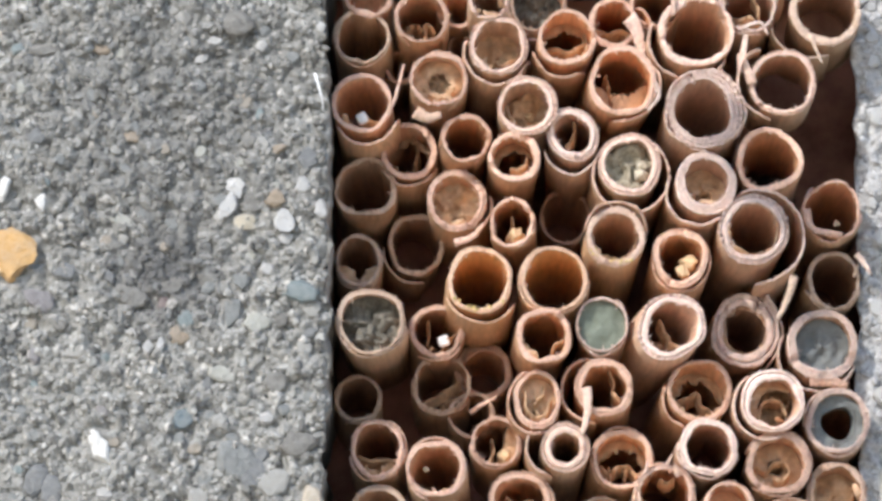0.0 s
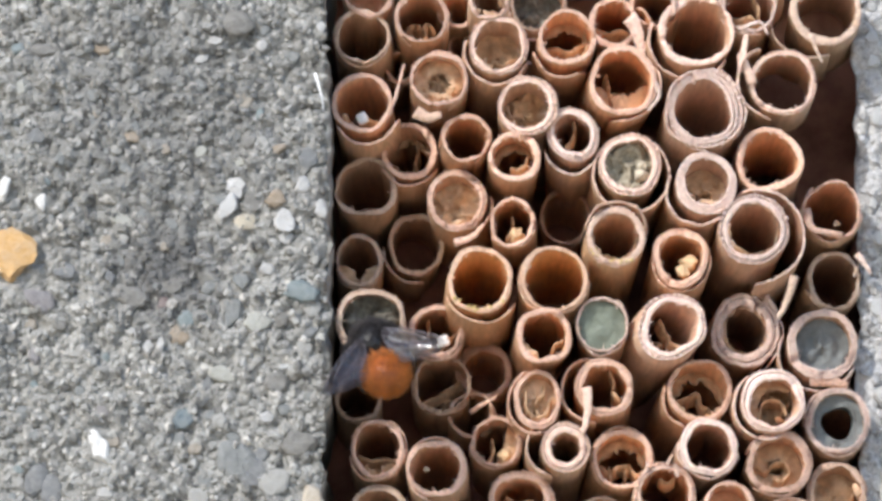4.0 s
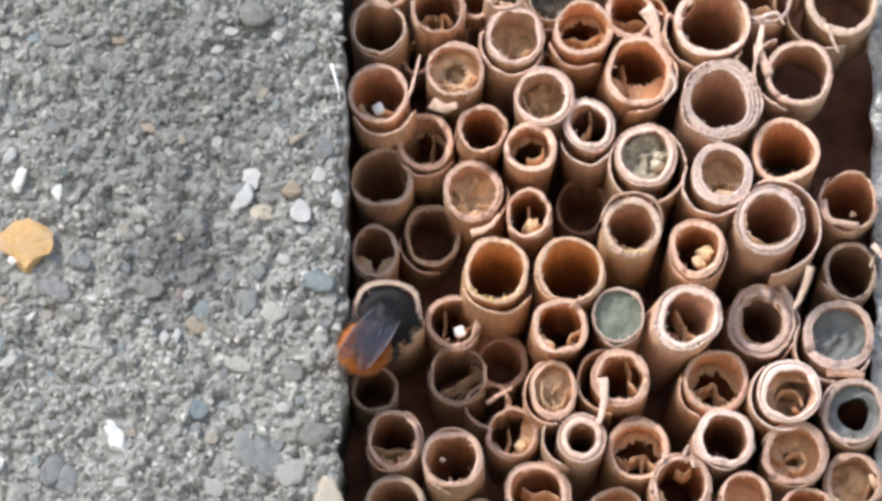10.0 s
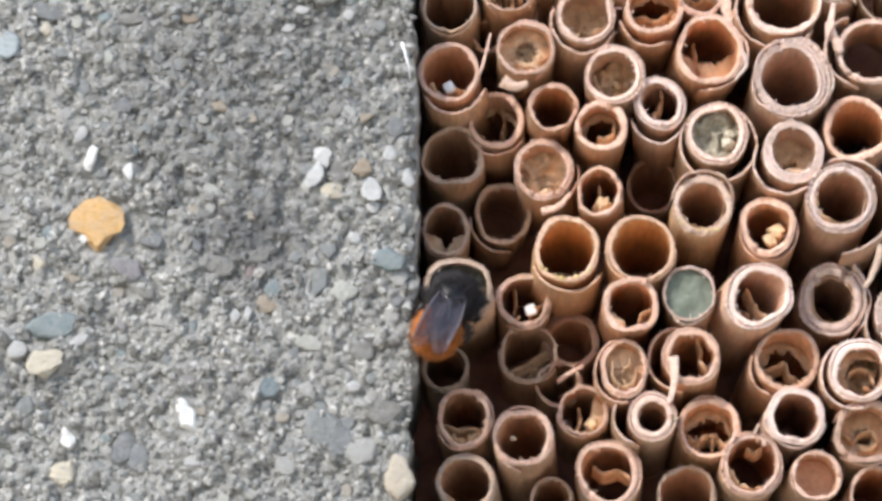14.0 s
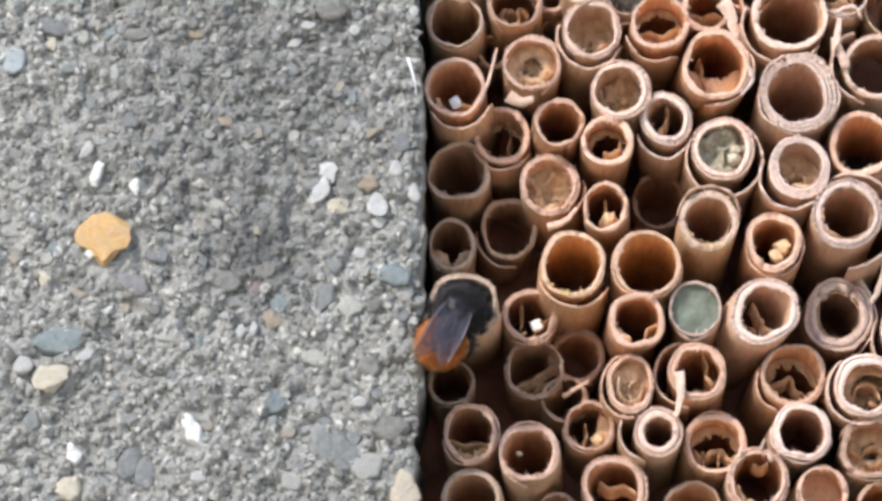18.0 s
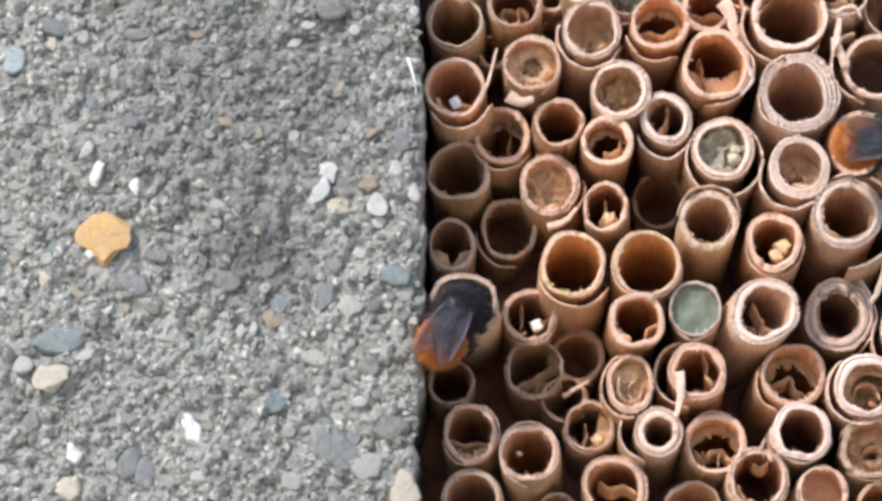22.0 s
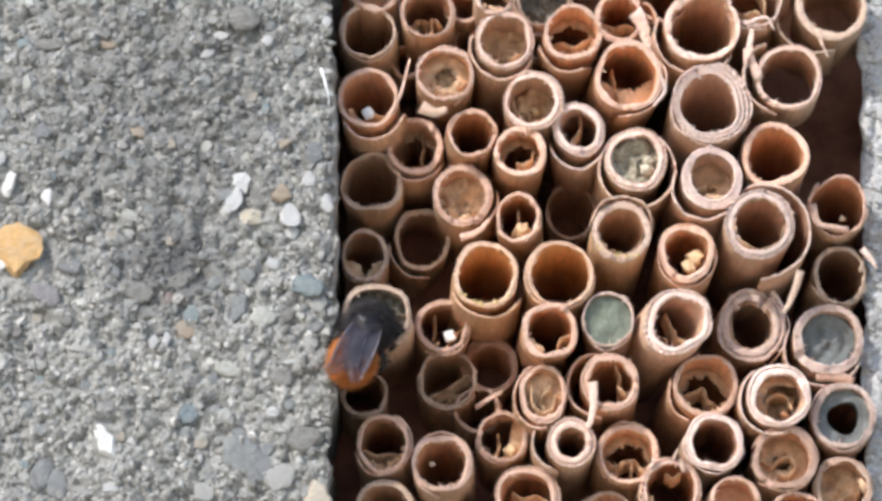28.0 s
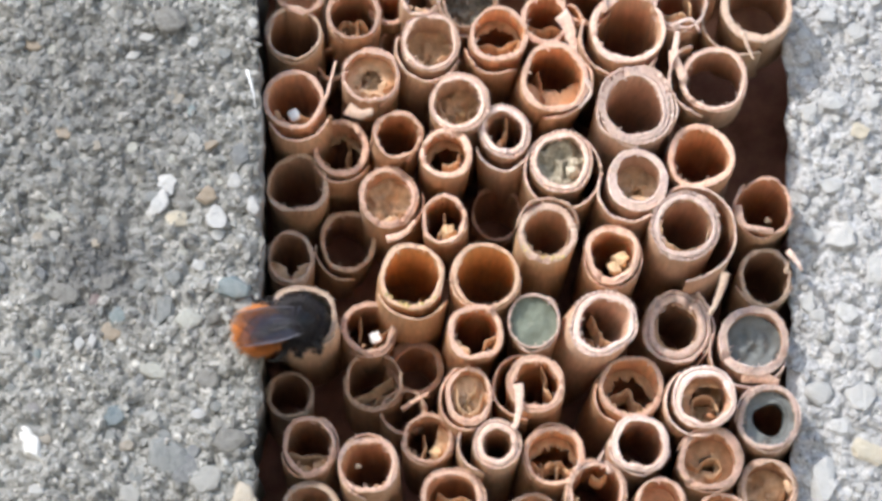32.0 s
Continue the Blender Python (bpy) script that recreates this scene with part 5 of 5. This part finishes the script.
def motions():
    bee_rows = [
        (0, perch(10.87, -30.0, 38.49, 90, 60)),
        (0.5, perch(10.57, -26.0, 30.96, 100, 60)),
        (0.6, perch(10.98, -22.0, 18.50, 100, 60)),
        (0.7, perch(-1.27, -20.0, 3.36, 120, 60)),
        (0.8, perch(3.78, -20.0, 2.09, 80, 60)),
        (0.9, perch(-9.78, -18.0, -6.15, 110, 62)),
        (1, perch(-16.80, -16.0, -7.33, 95, 68)),
        (1.1, perch(-5.69, -16.0, -10.04, 85, 66)),
        (1.2, perch(-6.40, -16.0, -12.20, 90, 60)),
        (1.3, perch(-31.38, -22.0, -0.72, 120, 55)),
        (1.4, perch(-17.97, -22.0, -22.30, 80, 45)),
        (1.5, perch(-22.19, -24.0, 8.05, 60, 55)),
        (1.6, perch(8.55, -22.0, 1.31, 100, 58)),
        (1.7, perch(-14.14, -22.0, -25.12, 140, 55)),
        (1.8, perch(18.55, -24.0, -32.77, 110, 55)),
        (1.9, perch(37.82, -20.0, -11.96, 80, 55)),
        (2, perch(25.73, -20.0, -0.91, 60, 55)),
        (2.1, perch(-14.64, -18.0, 4.87, 100, 58)),
        (2.2, perch(-12.05, -16.0, -1.96, 95, 58)),
        (2.3, perch(-12.95, -15.0, -8.47, 110, 58)),
        (2.4, perch(-16.32, -15.0, -15.99, 130, 58)),
        (2.5, perch(-1.03, -15.0, -14.79, 80, 62)),
        (2.6, perch(-4.99, -14.0, -15.40, 90, 66)),
        (2.7, perch(-6.68, -13.0, -13.36, 90, 52)),
        (2.8, perch(-4.00, -12.0, -6.57, 100, 66)),
        (2.9, perch(-4.90, -12.0, -5.84, 90, 68)),
        (3, perch(-4.00, -12.0, -5.84, 90, 68)),
        (3.1, perch(-5.51, -11.0, -8.14, 92, 66)),
        (3.2, perch(-6.38, -9.0, -9.54, 88, 55)),
        (3.3, perch(-6.20, -6.1, -9.68, 81, 15)),
        (3.4, perch(-5.89, -6.1, -11.35, 78, 41)),
        (3.5, perch(-6.81, -6.1, -12.64, 30, 43)),
        (4, perch(-7.34, -5.6, -10.98, 68, 41)),
        (4.5, perch(-7.47, -5.6, -9.45, 102, 34)),
        (5, perch(-7.72, -5.6, -8.65, 133, 26)),
        (5.5, perch(-7.72, -5.6, -8.78, 160, 26)),
        (6, perch(-7.73, -5.6, -8.59, 158, 26)),
        (6.5, perch(-7.73, -5.6, -8.82, 150, 26)),
        (7, perch(-7.46, -5.6, -8.82, 147, 26)),
        (8, perch(-7.76, -5.6, -8.98, 143, 26)),
        (9, perch(-8.12, -5.6, -9.10, 130, 26)),
        (10, perch(-7.64, -5.6, -9.23, 124, 26)),
        (11, perch(-7.44, -5.6, -9.29, 120, 26)),
        (12, perch(-7.64, -5.6, -9.68, 119, 26)),
        (13, perch(-8.40, -5.6, -9.66, 114, 26)),
        (13.5, perch(-8.39, -5.6, -9.43, 113, 26)),
        (14, perch(-8.16, -5.6, -9.56, 114, 26)),
        (14.5, perch(-8.19, -5.6, -9.37, 114, 26)),
        (16.5, perch(-8.09, -5.6, -9.12, 117, 26)),
        (19, perch(-8.15, -5.6, -9.12, 117, 26)),
        (21, perch(-8.15, -5.6, -9.12, 117, 26)),
        (23, perch(-8.15, -5.6, -9.06, 118, 26)),
        (24, perch(-8.51, -5.6, -9.35, 117, 26)),
        (25, perch(-8.89, -5.6, -9.39, 116, 26)),
        (25.5, perch(-8.98, -5.6, -9.46, 117, 26)),
        (26.5, perch(-8.59, -5.6, -9.94, 114, 26)),
        (27.5, perch(-9.13, -5.6, -9.93, 107, 26)),
        (28, perch(-8.53, -5.6, -9.81, 114, 26)),
        (28.6, perch(-8.60, -5.6, -10.43, 117, 26)),
        (29, perch(-8.64, -5.6, -11.66, 112, 26)),
        (29.3, perch(-8.93, -5.6, -10.92, 104, 26)),
        (29.6, perch(-8.22, -5.6, -9.75, 116, 26)),
        (30, perch(-8.31, -5.6, -10.51, 113, 26)),
        (30.2, perch(-9.50, -5.6, -10.27, 108, 26)),
        (30.4, perch(-9.78, -5.6, -10.27, 106, 26)),
        (30.6, perch(-9.44, -5.6, -9.42, 112, 26)),
        (30.8, perch(-7.93, -5.6, -8.72, 125, 26)),
        (31, perch(-7.08, -5.6, -9.12, 143, 26)),
        (31.3, perch(-7.33, -5.6, -9.37, 153, 26)),
        (31.6, perch(-7.76, -5.6, -9.12, 165, 26)),
        (32, perch(-8.18, -5.6, -9.12, 166, 26)),
    ]
    other_rows = [
        (0, perch(37.44, 16.0, 7.88, 100, 62)),
        (19.5, perch(37.29, 14.0, 7.90, 100, 62)),
        (20.2, perch(36.99, 10.0, 8.38, 100, 66)),
        (20.5, perch(36.85, 6.5, 8.98, 100, 64)),
        (20.8, perch(36.87, 3.5, 9.40, 105, 62)),
        (21, perch(36.89, 0.5, 9.80, 80, 60)),
        (21.2, perch(37.24, -3.0, 10.61, 75, 48)),
        (21.4, perch(37.34, -5.0, 11.40, 95, 48)),
        (21.6, perch(37.89, -7.0, 9.77, 155, 50)),
        (21.8, perch(38.05, -8.0, 9.17, 165, 35)),
        (22, perch(38.84, -8.0, 9.17, 170, 32)),
        (22.2, perch(40.96, -8.0, 7.62, 185, 30)),
        (22.4, perch(42.08, -9.0, 6.85, 190, 30)),
        (22.6, perch(43.32, -10.0, 6.07, 185, 30)),
        (22.8, perch(46.43, -14.0, 5.75, 180, 30)),
        (23.2, perch(64.09, -30.0, 11.47, 150, 40)),
        (24, perch(95.61, -60.0, 31.10, 140, 40)),
        (32, perch(95.61, -60.0, 31.10, 140, 40)),
    ]
    walk(mason_bee, bee_rows)
    walk(other_bee, other_rows)
    for w, s, y0 in mason_wings:
        beat = [(k / FPS, wing_pose(s, y0, (48, 86, 48, 58)[k % 4], (24, 70, 24, -30)[k % 4])) for k in range(0, 106)]
        rest = [(4.2, wing_pose(s, y0, 30, 8)), (5.2, wing_pose(s, y0, 2, 1)), (20.5, wing_pose(s, y0, 2, -2)), (21.5, wing_pose(s, y0, 3, -6)), (24.5, wing_pose(s, y0, 4, -8)), (28, wing_pose(s, y0, 2, -2)), (32, wing_pose(s, y0, 2, 1))]
        walk(w, beat + rest)
    for w, s, y0 in other_wings:
        walk(w, [(0, wing_pose(s, y0, 4, 2)), (22.4, wing_pose(s, y0, 6, 2)), (22.9, wing_pose(s, y0, 70, 20)), (32, wing_pose(s, y0, 70, 20))])


motions()
